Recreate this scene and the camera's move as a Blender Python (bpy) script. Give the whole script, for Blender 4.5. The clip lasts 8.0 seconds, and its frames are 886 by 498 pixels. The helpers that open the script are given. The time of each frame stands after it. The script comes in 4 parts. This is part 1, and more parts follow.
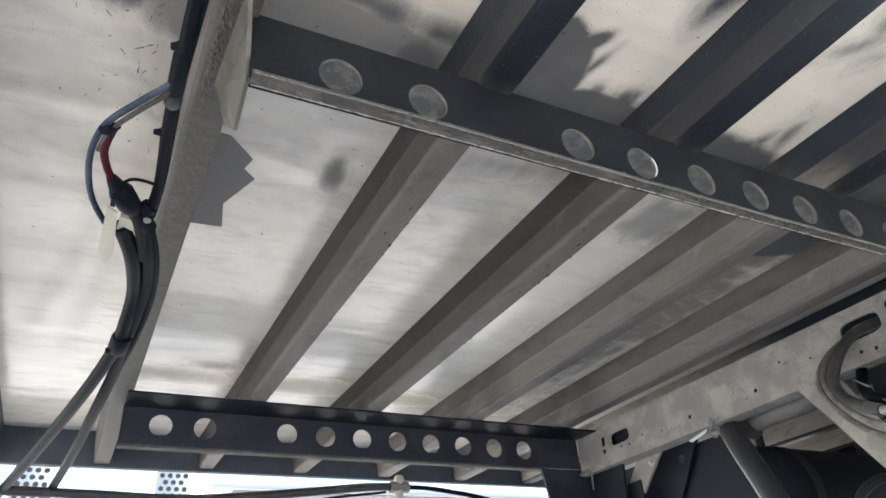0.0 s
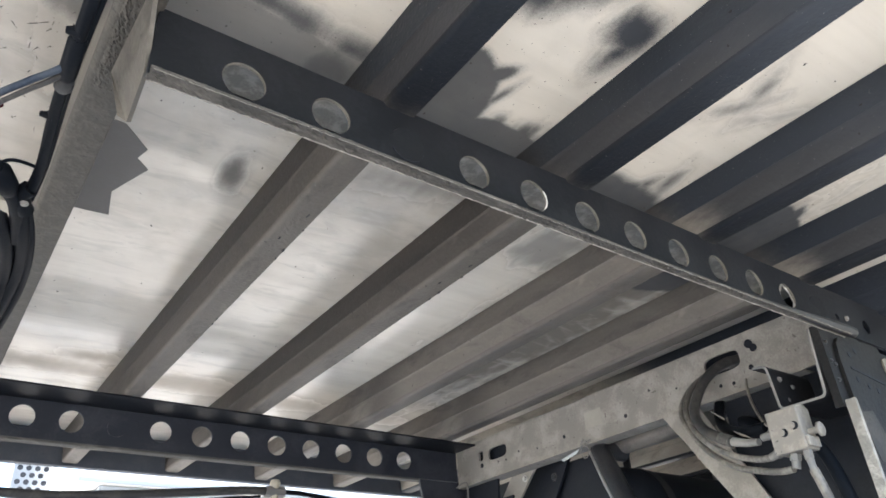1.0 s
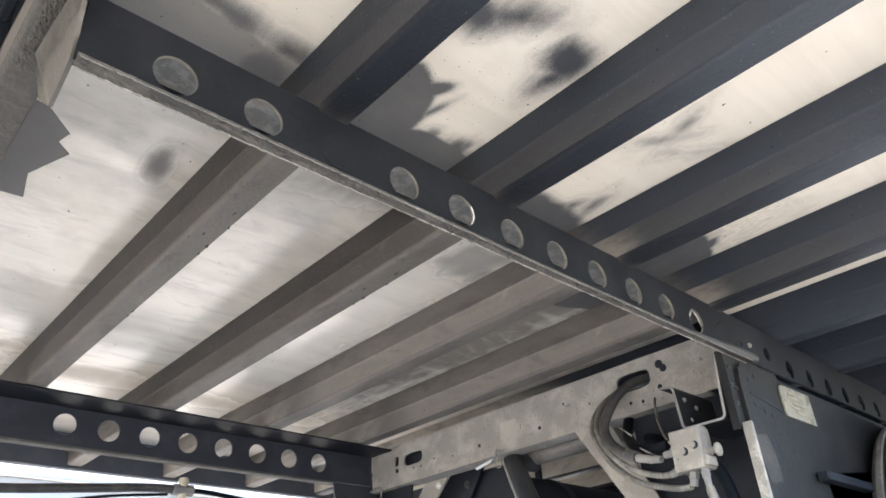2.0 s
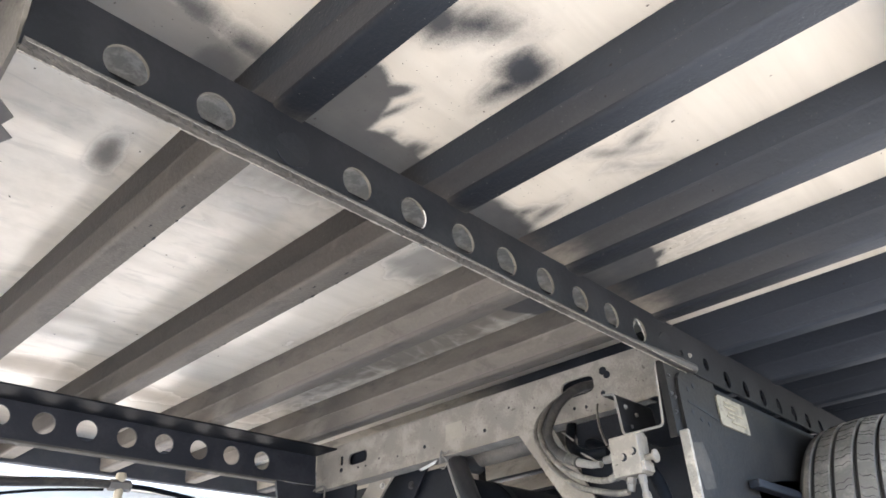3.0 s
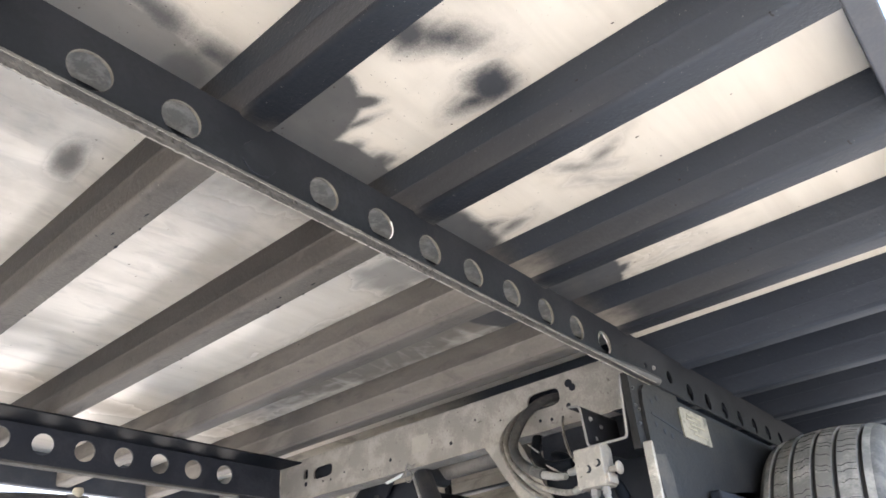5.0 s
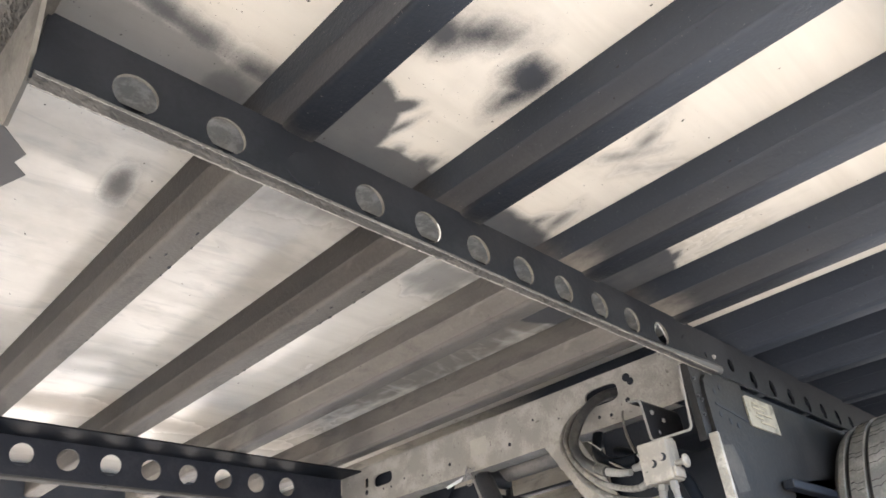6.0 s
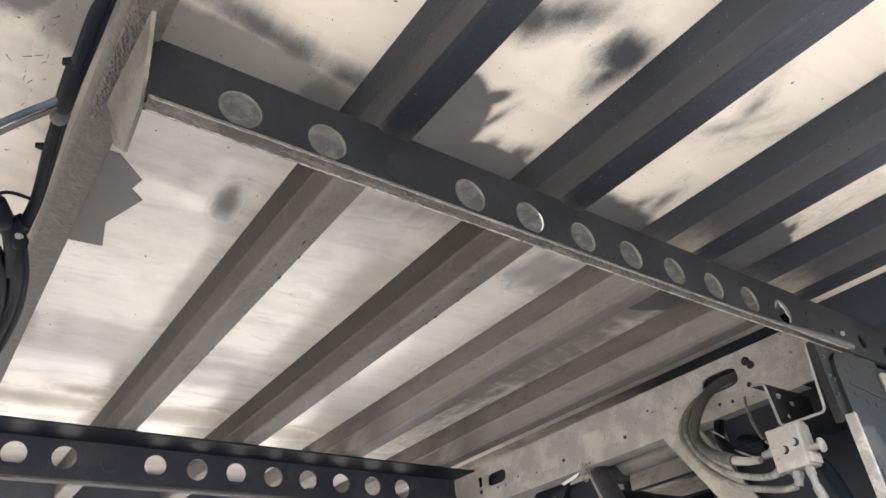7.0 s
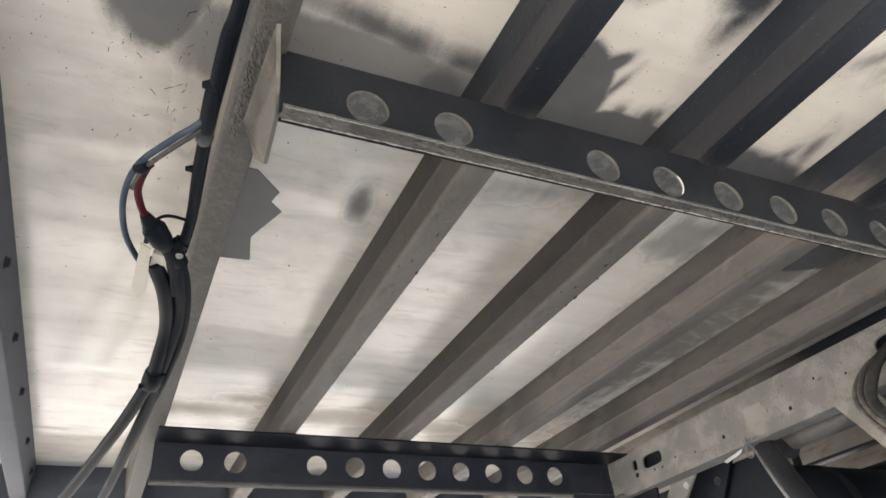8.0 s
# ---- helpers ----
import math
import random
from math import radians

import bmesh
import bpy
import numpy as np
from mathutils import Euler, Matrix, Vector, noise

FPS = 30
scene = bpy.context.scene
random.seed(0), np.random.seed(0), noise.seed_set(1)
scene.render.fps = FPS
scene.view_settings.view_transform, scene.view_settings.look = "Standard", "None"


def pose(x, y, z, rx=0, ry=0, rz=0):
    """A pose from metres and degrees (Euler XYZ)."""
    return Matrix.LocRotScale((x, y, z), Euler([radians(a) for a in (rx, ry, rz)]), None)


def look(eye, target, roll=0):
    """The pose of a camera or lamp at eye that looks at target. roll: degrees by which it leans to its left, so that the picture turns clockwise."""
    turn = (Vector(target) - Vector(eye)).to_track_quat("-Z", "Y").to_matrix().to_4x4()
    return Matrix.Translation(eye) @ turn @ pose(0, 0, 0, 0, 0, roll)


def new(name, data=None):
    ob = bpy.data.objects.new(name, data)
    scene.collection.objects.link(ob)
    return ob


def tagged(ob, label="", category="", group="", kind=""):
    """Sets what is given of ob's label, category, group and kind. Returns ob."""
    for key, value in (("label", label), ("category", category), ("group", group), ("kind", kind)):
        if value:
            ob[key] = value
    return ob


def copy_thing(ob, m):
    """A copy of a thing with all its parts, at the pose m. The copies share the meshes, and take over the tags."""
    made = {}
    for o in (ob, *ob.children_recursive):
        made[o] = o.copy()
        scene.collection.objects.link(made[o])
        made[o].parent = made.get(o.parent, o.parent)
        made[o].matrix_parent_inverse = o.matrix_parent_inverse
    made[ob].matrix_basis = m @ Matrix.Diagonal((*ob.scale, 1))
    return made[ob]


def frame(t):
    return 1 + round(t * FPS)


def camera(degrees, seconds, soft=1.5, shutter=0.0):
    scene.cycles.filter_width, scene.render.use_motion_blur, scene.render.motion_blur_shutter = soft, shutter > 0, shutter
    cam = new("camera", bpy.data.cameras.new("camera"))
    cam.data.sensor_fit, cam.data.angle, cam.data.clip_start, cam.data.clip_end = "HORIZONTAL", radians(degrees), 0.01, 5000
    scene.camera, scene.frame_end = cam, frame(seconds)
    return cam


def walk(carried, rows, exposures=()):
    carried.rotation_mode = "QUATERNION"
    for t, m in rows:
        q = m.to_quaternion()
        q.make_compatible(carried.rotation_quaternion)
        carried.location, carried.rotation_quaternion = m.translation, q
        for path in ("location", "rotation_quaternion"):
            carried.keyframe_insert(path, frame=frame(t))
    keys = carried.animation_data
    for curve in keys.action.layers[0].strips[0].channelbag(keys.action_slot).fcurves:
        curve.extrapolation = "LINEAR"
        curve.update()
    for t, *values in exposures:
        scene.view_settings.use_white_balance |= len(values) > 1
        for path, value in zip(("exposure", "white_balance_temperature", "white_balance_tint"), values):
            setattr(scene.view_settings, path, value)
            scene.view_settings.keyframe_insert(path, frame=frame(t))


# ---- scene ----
cam = camera(64.0, 8.0, 1.65)
PATH = [
    (0, (0.02, -0.011, 0.499), (0.838, 1.508, 1.51), -4.2),
    (0.5, (0.023, -0.022, 0.5), (0.955, 1.435, 1.505), -3.9),
    (1, (0.023, -0.038, 0.502), (1.069, 1.336, 1.511), -3.6),
    (1.5, (0.021, -0.049, 0.503), (1.15, 1.256, 1.514), -3.2),
    (3, (0.021, -0.066, 0.504), (1.302, 1.098, 1.506), -2.8),
    (3.5, (0.019, -0.07, 0.501), (1.334, 1.051, 1.508), -2.7),
    (4, (0.02, -0.07, 0.501), (1.356, 1.02, 1.513), -3.1),
    (5.5, (0.023, -0.066, 0.5), (1.331, 1.038, 1.536), -4.7),
    (6, (0.023, -0.055, 0.502), (1.265, 1.112, 1.548), -5.5),
    (6.5, (0.019, -0.048, 0.5), (1.18, 1.187, 1.562), -5.9),
    (7, (0.017, -0.032, 0.5), (1.065, 1.295, 1.569), -5.4),
    (7.5, (0.017, -0.021, 0.5), (0.925, 1.402, 1.573), -5.1),
    (8, (0.006, -0.007, 0.497), (0.766, 1.496, 1.576), -5.4),
]
EXPOSURES = [(0.0, 3.07, 6050, 9), (1.5, 3.31, 6260, 11), (3.5, 3.54, 6370, 13), (5.5, 3.55, 6480, 13), (6.5, 3.51, 6640, 13), (7.5, 3.31, 6560, 12), (8.0, 3.16, 6500, 11)]
walk(cam, [(t, look(eye, target, roll)) for t, eye, target, roll in PATH], EXPOSURES)

# ---- light ----
SUN_ELEVATION, SUN_AZIMUTH = 38.0, 93.5  # azimuth: degrees from +y towards -x, where the sun stands
world = bpy.data.worlds.new("sky")
scene.world = world
world.use_nodes = True
sky = world.node_tree.nodes.new("ShaderNodeTexSky")
sky.sky_type, sky.sun_disc = "NISHITA", False
sky.sun_elevation, sky.sun_rotation = radians(SUN_ELEVATION), radians(-SUN_AZIMUTH)
background = world.node_tree.nodes["Background"]
background.inputs["Strength"].default_value = 0.12
world.node_tree.links.new(sky.outputs["Color"], background.inputs["Color"])

sun_data = bpy.data.lights.new("sun", "SUN")
sun_data.energy, sun_data.angle, sun_data.color = 4.0, radians(0.5), (1.0, 0.90, 0.76)
sun = new("sun", sun_data)
sun.matrix_world = look((-math.sin(radians(SUN_AZIMUTH)) * math.cos(radians(SUN_ELEVATION)) * 30,
                         math.cos(radians(SUN_AZIMUTH)) * math.cos(radians(SUN_ELEVATION)) * 30,
                         math.sin(radians(SUN_ELEVATION)) * 30), (0, 0, 0))


# ---- materials ----
FLOOR = 1.201  # the underside of the floor board


class Nodes:
    """A small builder of node materials."""

    def __init__(self, name):
        self.material = bpy.data.materials.new(name)
        self.material.use_nodes = True
        self.tree = self.material.node_tree
        self.bsdf = self.tree.nodes["Principled BSDF"]
        self.coords = self.tree.nodes.new("ShaderNodeTexCoord").outputs["Object"]

    def add(self, kind, **values):
        n = self.tree.nodes.new(kind)
        for key, value in values.items():
            setattr(n, key, value)
        return n

    def put(self, socket, value):
        if isinstance(value, bpy.types.NodeSocket):
            self.tree.links.new(value, socket)
        else:
            socket.default_value = value

    def math(self, operation, a, b=0.0, clamp=False):
        n = self.add("ShaderNodeMath", operation=operation, use_clamp=clamp)
        self.put(n.inputs[0], a)
        self.put(n.inputs[1], b)
        return n.outputs[0]

    def noise(self, scale, detail=4.0, rough=0.55, stretch=(1, 1, 1), warp=0.0):
        m = self.add("ShaderNodeMapping")
        self.put(m.inputs["Vector"], self.coords)
        m.inputs["Scale"].default_value = stretch
        n = self.add("ShaderNodeTexNoise")
        self.put(n.inputs["Vector"], m.outputs[0])
        n.inputs["Scale"].default_value, n.inputs["Detail"].default_value = scale, detail
        n.inputs["Roughness"].default_value, n.inputs["Distortion"].default_value = rough, warp
        return n.outputs[0]

    def ramp(self, value, low, high):
        n = self.add("ShaderNodeMapRange", interpolation_type="SMOOTHSTEP")
        self.put(n.inputs[0], value)
        n.inputs[1].default_value, n.inputs[2].default_value = low, high
        return n.outputs[0]

    def mix(self, factor, a, b):
        n = self.add("ShaderNodeMix", data_type="RGBA")
        self.put(n.inputs[0], factor)
        for socket, value in ((n.inputs[6], a), (n.inputs[7], b)):
            self.put(socket, value if isinstance(value, bpy.types.NodeSocket) else (*value, 1))
        return n.outputs[2]

    def bump(self, height, strength, distance=0.002):
        n = self.add("ShaderNodeBump")
        self.put(n.inputs["Height"], height)
        n.inputs["Strength"].default_value, n.inputs["Distance"].default_value = strength, distance
        self.put(self.bsdf.inputs["Normal"], n.outputs[0])

    def finish(self, color, rough, metal=0.0, spec=0.5):
        self.put(self.bsdf.inputs["Base Color"], color if isinstance(color, bpy.types.NodeSocket) else (*color, 1))
        self.put(self.bsdf.inputs["Roughness"], rough)
        self.put(self.bsdf.inputs["Metallic"], metal)
        self.put(self.bsdf.inputs["Specular IOR Level"], spec)
        return self.material


def worn(name, base, dust, rough=0.55, metal=0.0, amount=0.5, scale=9.0, grain=160.0, relief=0.25, specks=0.0, speck_color=(0.02, 0.02, 0.02), spec=0.5, stretch=(1, 1, 1)):
    """Painted or bare metal with patches of dust, fine grain and some specks."""
    n = Nodes(name)
    big = n.noise(scale, 6.0, 0.6, stretch, 0.3)
    fine = n.noise(grain, 3.0)
    mask = n.math("MULTIPLY", n.ramp(n.math("ADD", big, n.math("MULTIPLY", n.math("SUBTRACT", fine, 0.5), 0.35)), 0.42, 0.68), amount)
    color = n.mix(mask, base, dust)
    color = n.mix(n.math("MULTIPLY", fine, 0.25), color, tuple(c * 0.6 for c in base))
    if specks:
        dots = n.ramp(n.noise(90.0, 2.0, 0.5), 0.70 - 0.05 * specks, 0.74)
        color = n.mix(dots, color, speck_color)
    n.bump(n.math("ADD", fine, n.math("MULTIPLY", big, 1.5)), relief, 0.0015)
    return n.finish(color, n.math("ADD", rough - 0.08, n.math("MULTIPLY", big, 0.2)), metal, spec)


def bearer_material(name, fresh_a, fresh_b, old_a, old_b, edge=(0.57, 0.70), thinned=0.9, sprayed=0.0):
    """Paint on the bearers: fresh dark paint outside the near beam, dusty older paint further in, small chips. Some of
    the colours given here also hold light and shade.
    """
    n = Nodes(name)
    big = n.noise(7.0, 6.0, 0.62, (1, 0.3, 1), 0.4)
    fine = n.noise(170.0, 3.0)
    split = n.add("ShaderNodeSeparateXYZ")
    n.put(split.inputs[0], n.coords)
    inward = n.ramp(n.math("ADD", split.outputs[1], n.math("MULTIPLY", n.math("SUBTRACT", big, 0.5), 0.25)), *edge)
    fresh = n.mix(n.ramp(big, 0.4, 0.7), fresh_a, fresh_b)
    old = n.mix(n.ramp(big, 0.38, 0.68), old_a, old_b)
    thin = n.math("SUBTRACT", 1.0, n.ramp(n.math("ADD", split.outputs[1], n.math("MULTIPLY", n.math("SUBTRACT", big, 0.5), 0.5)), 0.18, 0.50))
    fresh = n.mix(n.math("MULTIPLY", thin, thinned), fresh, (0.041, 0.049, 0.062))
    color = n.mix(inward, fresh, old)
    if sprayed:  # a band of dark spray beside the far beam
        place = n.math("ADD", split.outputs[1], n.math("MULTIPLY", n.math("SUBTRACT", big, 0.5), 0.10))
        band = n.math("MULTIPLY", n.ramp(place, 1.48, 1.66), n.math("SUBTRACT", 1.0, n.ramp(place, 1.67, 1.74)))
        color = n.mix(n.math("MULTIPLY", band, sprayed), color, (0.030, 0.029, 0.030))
    stains = n.math("MULTIPLY", n.ramp(n.noise(20.0, 6.0, 0.7, (1, 0.35, 1), 0.8), 0.50, 0.68), n.math("ADD", 0.12, n.math("MULTIPLY", inward, 0.22)))
    color = n.mix(stains, color, tuple(min(a, b) * 0.5 for a, b in zip(old_a, fresh_a)))
    color = n.mix(n.math("MULTIPLY", fine, 0.25), color, (0.040, 0.043, 0.049))
    color = n.mix(n.ramp(n.noise(75.0, 2.0, 0.5), 0.745, 0.775), color, (0.016, 0.016, 0.016))
    color = n.mix(n.math("MULTIPLY", inward, n.math("MULTIPLY", n.ramp(n.noise(16.0, 6.0, 0.7, (1.5, 0.35, 1), 0.8), 0.56, 0.70), 0.2)), color, tuple(min(1.0, c * 1.4) for c in old_b))
    color = n.mix(n.math("MULTIPLY", n.ramp(n.noise(300.0, 2.0, 0.5), 0.72, 0.76), 0.55), color, (0.26, 0.25, 0.23))
    n.bump(n.math("ADD", n.math("ADD", fine, n.math("MULTIPLY", big, 1.2)), n.math("MULTIPLY", n.noise(55.0, 3.0, 0.6), 0.8)), 0.5, 0.002)
    return n.finish(color, n.math("ADD", 0.46, n.math("MULTIPLY", big, 0.22)), 0.0, 0.2)


def flaking_material():
    """Dusty paint on the beam's lower edge, cracked and flaking lengthwise."""
    n = Nodes("flaking_beam_edge")
    big = n.noise(13.0, 5.0, 0.6, (0.4, 1, 1), 0.4)
    fine = n.noise(150.0, 3.0)
    ridge = n.noise(70.0, 4.0, 0.6, (0.22, 1.0, 1.0), 0.9)
    crack = n.math("SUBTRACT", 1.0, n.ramp(n.math("ABSOLUTE", n.math("SUBTRACT", ridge, 0.5)), 0.006, 0.030))
    crack = n.math("MULTIPLY", crack, n.ramp(big, 0.44, 0.58))
    color = n.mix(n.ramp(big, 0.38, 0.66), (0.056, 0.054, 0.051), (0.118, 0.112, 0.102))
    color = n.mix(n.math("MULTIPLY", n.ramp(ridge, 0.56, 0.70), 0.5), color, (0.17, 0.162, 0.145))
    color = n.mix(n.math("MULTIPLY", fine, 0.4), color, (0.040, 0.039, 0.038))
    color = n.mix(n.math("MULTIPLY", crack, 0.7), color, (0.012, 0.012, 0.012))
    n.bump(n.math("ADD", n.math("SUBTRACT", n.math("MULTIPLY", ridge, 2.0), crack), n.math("MULTIPLY", fine, 0.6)), 0.8, 0.0025)
    return n.finish(color, 0.72, 0.0, 0.3)


def panel_material():
    """Cream-white coated floor board, seen from below, with dark overspray, dusty film and brown patches."""
    n = Nodes("white_floor_board")
    streak = n.noise(3.0, 5.0, 0.6, (0.5, 6.0, 1.0), 0.4)
    cloud = n.noise(4.5, 5.0, 0.6)
    fine = n.noise(220.0, 2.0)
    split = n.add("ShaderNodeSeparateXYZ")
    n.put(split.inputs[0], n.coords)
    along = split.outputs[1]
    lumps = n.math("SUBTRACT", n.noise(14.0, 4.0, 0.55), 0.5)
    brushed = n.math("SUBTRACT", n.noise(34.0, 2.0, 0.5, (1.0, 0.34, 1.0), 0.3), 0.5)
    mist = n.math("SUBTRACT", n.noise(420.0, 2.0, 0.6), 0.5)

    def blob(cx, cy, rx, ry, turn=0.0):
        """How far a place lies outside an ellipse with half-widths rx and ry, turned by degrees; in metres, roughly."""
        m = n.add("ShaderNodeMapping", vector_type="TEXTURE")
        n.put(m.inputs["Vector"], n.coords)
        m.inputs["Location"].default_value, m.inputs["Rotation"].default_value = (cx, cy, FLOOR), (0, 0, radians(turn))
        m.inputs["Scale"].default_value = (rx, ry, 1e5)
        size = n.add("ShaderNodeVectorMath", operation="LENGTH")
        n.put(size.inputs[0], m.outputs[0])
        return n.math("MULTIPLY", n.math("SUBTRACT", size.outputs["Value"], 1.0), min(rx, ry))

    def spray(blobs, soft, depth, ragged=0.02, grainy=0.010):
        """One spray mark: blobs melted together, with a soft and ragged edge."""
        total = blobs[0]
        for b in blobs[1:]:
            total = n.math("SMOOTH_MIN", total, b)
            total.node.inputs[2].default_value = 0.008
        edge = n.math("ADD", n.math("MULTIPLY", lumps, ragged), n.math("ADD", n.math("MULTIPLY", brushed, ragged * 1.6), n.math("MULTIPLY", mist, grainy)))
        return n.math("MULTIPLY", n.math("SUBTRACT", 1.0, n.ramp(n.math("ADD", total, edge), -soft, soft)), depth)

    def union(marks):
        total = marks[0]
        for m in marks[1:]:
            total = n.math("MAXIMUM", total, m)
        return total

    overspray = union([
        # beside the cables
        spray([blob(-0.030, 0.580, 0.060, 0.090)], 0.016, 0.90, 0.014),
        spray([blob(0.026, 0.690, 0.026, 0.140)], 0.036, 0.36, 0.02),
        # the first panel: a grey film behind the beam with a darker rim, and a small spot further in
        spray([blob(0.200, 0.632, 0.230, 0.094)], 0.016, 0.80, 0.015),
        spray([blob(0.235, 0.540, 0.120, 0.026, 10), blob(0.345, 0.553, 0.042, 0.028)], 0.024, 0.95, 0.014),
        spray([blob(0.335, 0.610, 0.065, 0.075)], 0.045, 0.90, 0.02),
        spray([blob(0.314, 0.888, 0.018, 0.052, -6)], 0.018, 0.92, 0.013),
        # the second panel: a masked edge with teeth, two loose puffs
        spray([blob(0.474, 0.580, 0.098, 0.124), blob(0.630, 0.640, 0.140, 0.082), blob(0.535, 0.487, 0.014, 0.036, 35), blob(0.566, 0.522, 0.008, 0.036, 16)], 0.007, 0.93, 0.008, 0.006),
        spray([blob(0.655, 0.580, 0.070, 0.040, -10)], 0.024, 0.93, 0.05),
        spray([blob(0.527, 0.326, 0.060, 0.025, -36), blob(0.494, 0.350, 0.036, 0.031, -20)], 0.025, 0.97, 0.018, 0.014),
        spray([blob(0.640, 0.332, 0.040, 0.038), blob(0.650, 0.368, 0.020, 0.040, 10)], 0.022, 0.98, 0.016, 0.014),
        spray([blob(0.575, 0.765, 0.115, 0.030, -14), blob(0.500, 0.790, 0.050, 0.016, -30)], 0.040, 0.66, 0.03),
        # the third panel: spray behind the beam with two teeth, thin wisps
        spray([blob(0.895, 0.640, 0.160, 0.086), blob(0.957, 0.536, 0.012, 0.036, -12), blob(0.925, 0.552, 0.012, 0.026, 8)], 0.020, 0.93, 0.018),
        spray([blob(0.892, 0.345, 0.034, 0.010, -58), blob(0.889, 0.300, 0.036, 0.011, 67)], 0.020, 0.86, 0.022, 0.010),
        spray([blob(0.966, 0.322, 0.050, 0.009, -51), blob(0.935, 0.352, 0.022, 0.010, -30)], 0.024, 0.62, 0.022, 0.010),
        spray([blob(0.930, 0.810, 0.080, 0.075)], 0.040, 0.62, 0.06),
        # the fourth panel, sprayed over almost whole
        spray([blob(1.200, 0.650, 0.180, 0.192), blob(1.256, 0.466, 0.012, 0.028, -25)], 0.006, 0.94, 0.010, 0.006),
        # above the wheel
        spray([blob(1.940, 0.200, 0.280, 0.450)], 0.03, 0.93, 0.05),
        spray([blob(2.700, 0.300, 0.800, 0.600)], 0.03, 0.93, 0.05),
    ])
    # the fourth panel further in: a thin dusty film, wiped in places
    film = n.math("MULTIPLY", spray([blob(1.180, 1.080, 0.160, 0.620)], 0.08, 0.90, 0.10), n.math("SUBTRACT", 1.0, n.math("MULTIPLY", n.ramp(n.noise(8.0, 3.5, 0.6, (0.8, 2.0, 1.0), 1.0), 0.50, 0.78), 0.45)))
    # soft brown patches near the far beam, one to a panel
    brown_patches = union([
        spray([blob(0.200, 1.870, 0.150, 0.050), blob(0.300, 1.780, 0.060, 0.030)], 0.045, 0.66, 0.025),
        spray([blob(0.530, 1.865, 0.170, 0.062)], 0.050, 0.62, 0.025),
        spray([blob(0.860, 1.900, 0.150, 0.055)], 0.045, 0.60, 0.03),
        spray([blob(1.160, 1.915, 0.130, 0.050)], 0.045, 0.52, 0.03),
    ])
    color = n.mix(n.ramp(streak, 0.35, 0.75), (0.735, 0.696, 0.620), (0.650, 0.612, 0.540))
    # weakens the following tints towards +x
    tint_fade = n.math("SUBTRACT", 1.0, n.math("MULTIPLY", n.ramp(split.outputs[0], 0.66, 0.80), 0.75))
    color = n.mix(n.math("MULTIPLY", n.ramp(cloud, 0.46, 0.74), n.math("MULTIPLY", tint_fade, 0.34)), color, (0.44, 0.41, 0.365))
    color = n.mix(film, color, (0.128, 0.116, 0.102))
    color = n.mix(n.math("MULTIPLY", overspray, n.math("ADD", 0.88, n.math("MULTIPLY", cloud, 0.24)), True), color, (0.053, 0.058, 0.067))
    color = n.mix(brown_patches, color, (0.25, 0.205, 0.150))
    # browner, darker tint between the beams, ending before the far one
    inner = n.math("MULTIPLY", n.ramp(along, 0.55, 0.85), n.math("SUBTRACT", 1.0, n.ramp(along, 1.15, 1.55)))
    inner = n.math("MULTIPLY", inner, tint_fade)
    color = n.mix(n.math("MULTIPLY", inner, n.math("ADD", 0.17, n.math("MULTIPLY", n.ramp(cloud, 0.35, 0.65), 0.30))), color, (0.29, 0.252, 0.200))
    wiped = n.math("MULTIPLY", n.ramp(n.noise(9.0, 5.0, 0.6, (0.9, 2.6, 1.0), 0.8), 0.50, 0.66), n.math("MULTIPLY", n.ramp(along, 0.62, 0.75), tint_fade))
    color = n.mix(n.math("MULTIPLY", wiped, 0.22), color, (0.22, 0.21, 0.195))
    color = n.mix(n.ramp(n.noise(70.0, 2.0, 0.5), 0.74, 0.77), color, (0.06, 0.055, 0.05))
    flecks = n.math("MULTIPLY", n.ramp(n.noise(260.0, 1.0, 0.5), 0.755, 0.785), n.math("MULTIPLY", n.ramp(along, 0.10, 0.45), n.math("SUBTRACT", 1.0, n.ramp(along, 0.7, 0.9))))
    color = n.mix(flecks, color, (0.05, 0.048, 0.046))
    waves = n.noise(2.6, 1.5, 0.4, (0.6, 2.2, 1.0), 0.6)
    n.bump(n.math("ADD", n.math("MULTIPLY", waves, 1.0), n.math("MULTIPLY", fine, 0.01)), 0.4, 0.02)
    matt = n.math("MAXIMUM", film, n.math("MAXIMUM", overspray, brown_patches))
    return n.finish(color, n.math("ADD", n.math("MULTIPLY", matt, 0.40), n.math("ADD", 0.15, n.math("MULTIPLY", cloud, 0.10))), 0.0, n.math("SUBTRACT", 0.70, n.math("MULTIPLY", matt, 0.58)))


M_BOARD = panel_material()
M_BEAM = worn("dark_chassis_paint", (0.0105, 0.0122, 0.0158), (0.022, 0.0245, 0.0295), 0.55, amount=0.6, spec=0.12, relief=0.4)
# M_BEAM made paler and bluer: veiling glare on the far beam, as colour
M_BEAM_FAR = worn("glare_lifted_chassis_paint", (0.0205, 0.0240, 0.0335), (0.047, 0.051, 0.063), 0.5, amount=0.6, spec=0.2, relief=0.4)
M_LIP = flaking_material()
# pale colour for the highlight along the bearers' fold
M_FOLD = bearer_material("fold_highlight_line", (0.050, 0.054, 0.061), (0.085, 0.087, 0.092), (0.130, 0.118, 0.104), (0.200, 0.183, 0.160), (0.585, 0.69))
M_BEAD = worn("chipped_pale_paint", (0.25, 0.241, 0.222), (0.12, 0.116, 0.108), 0.7, amount=0.45, scale=38)
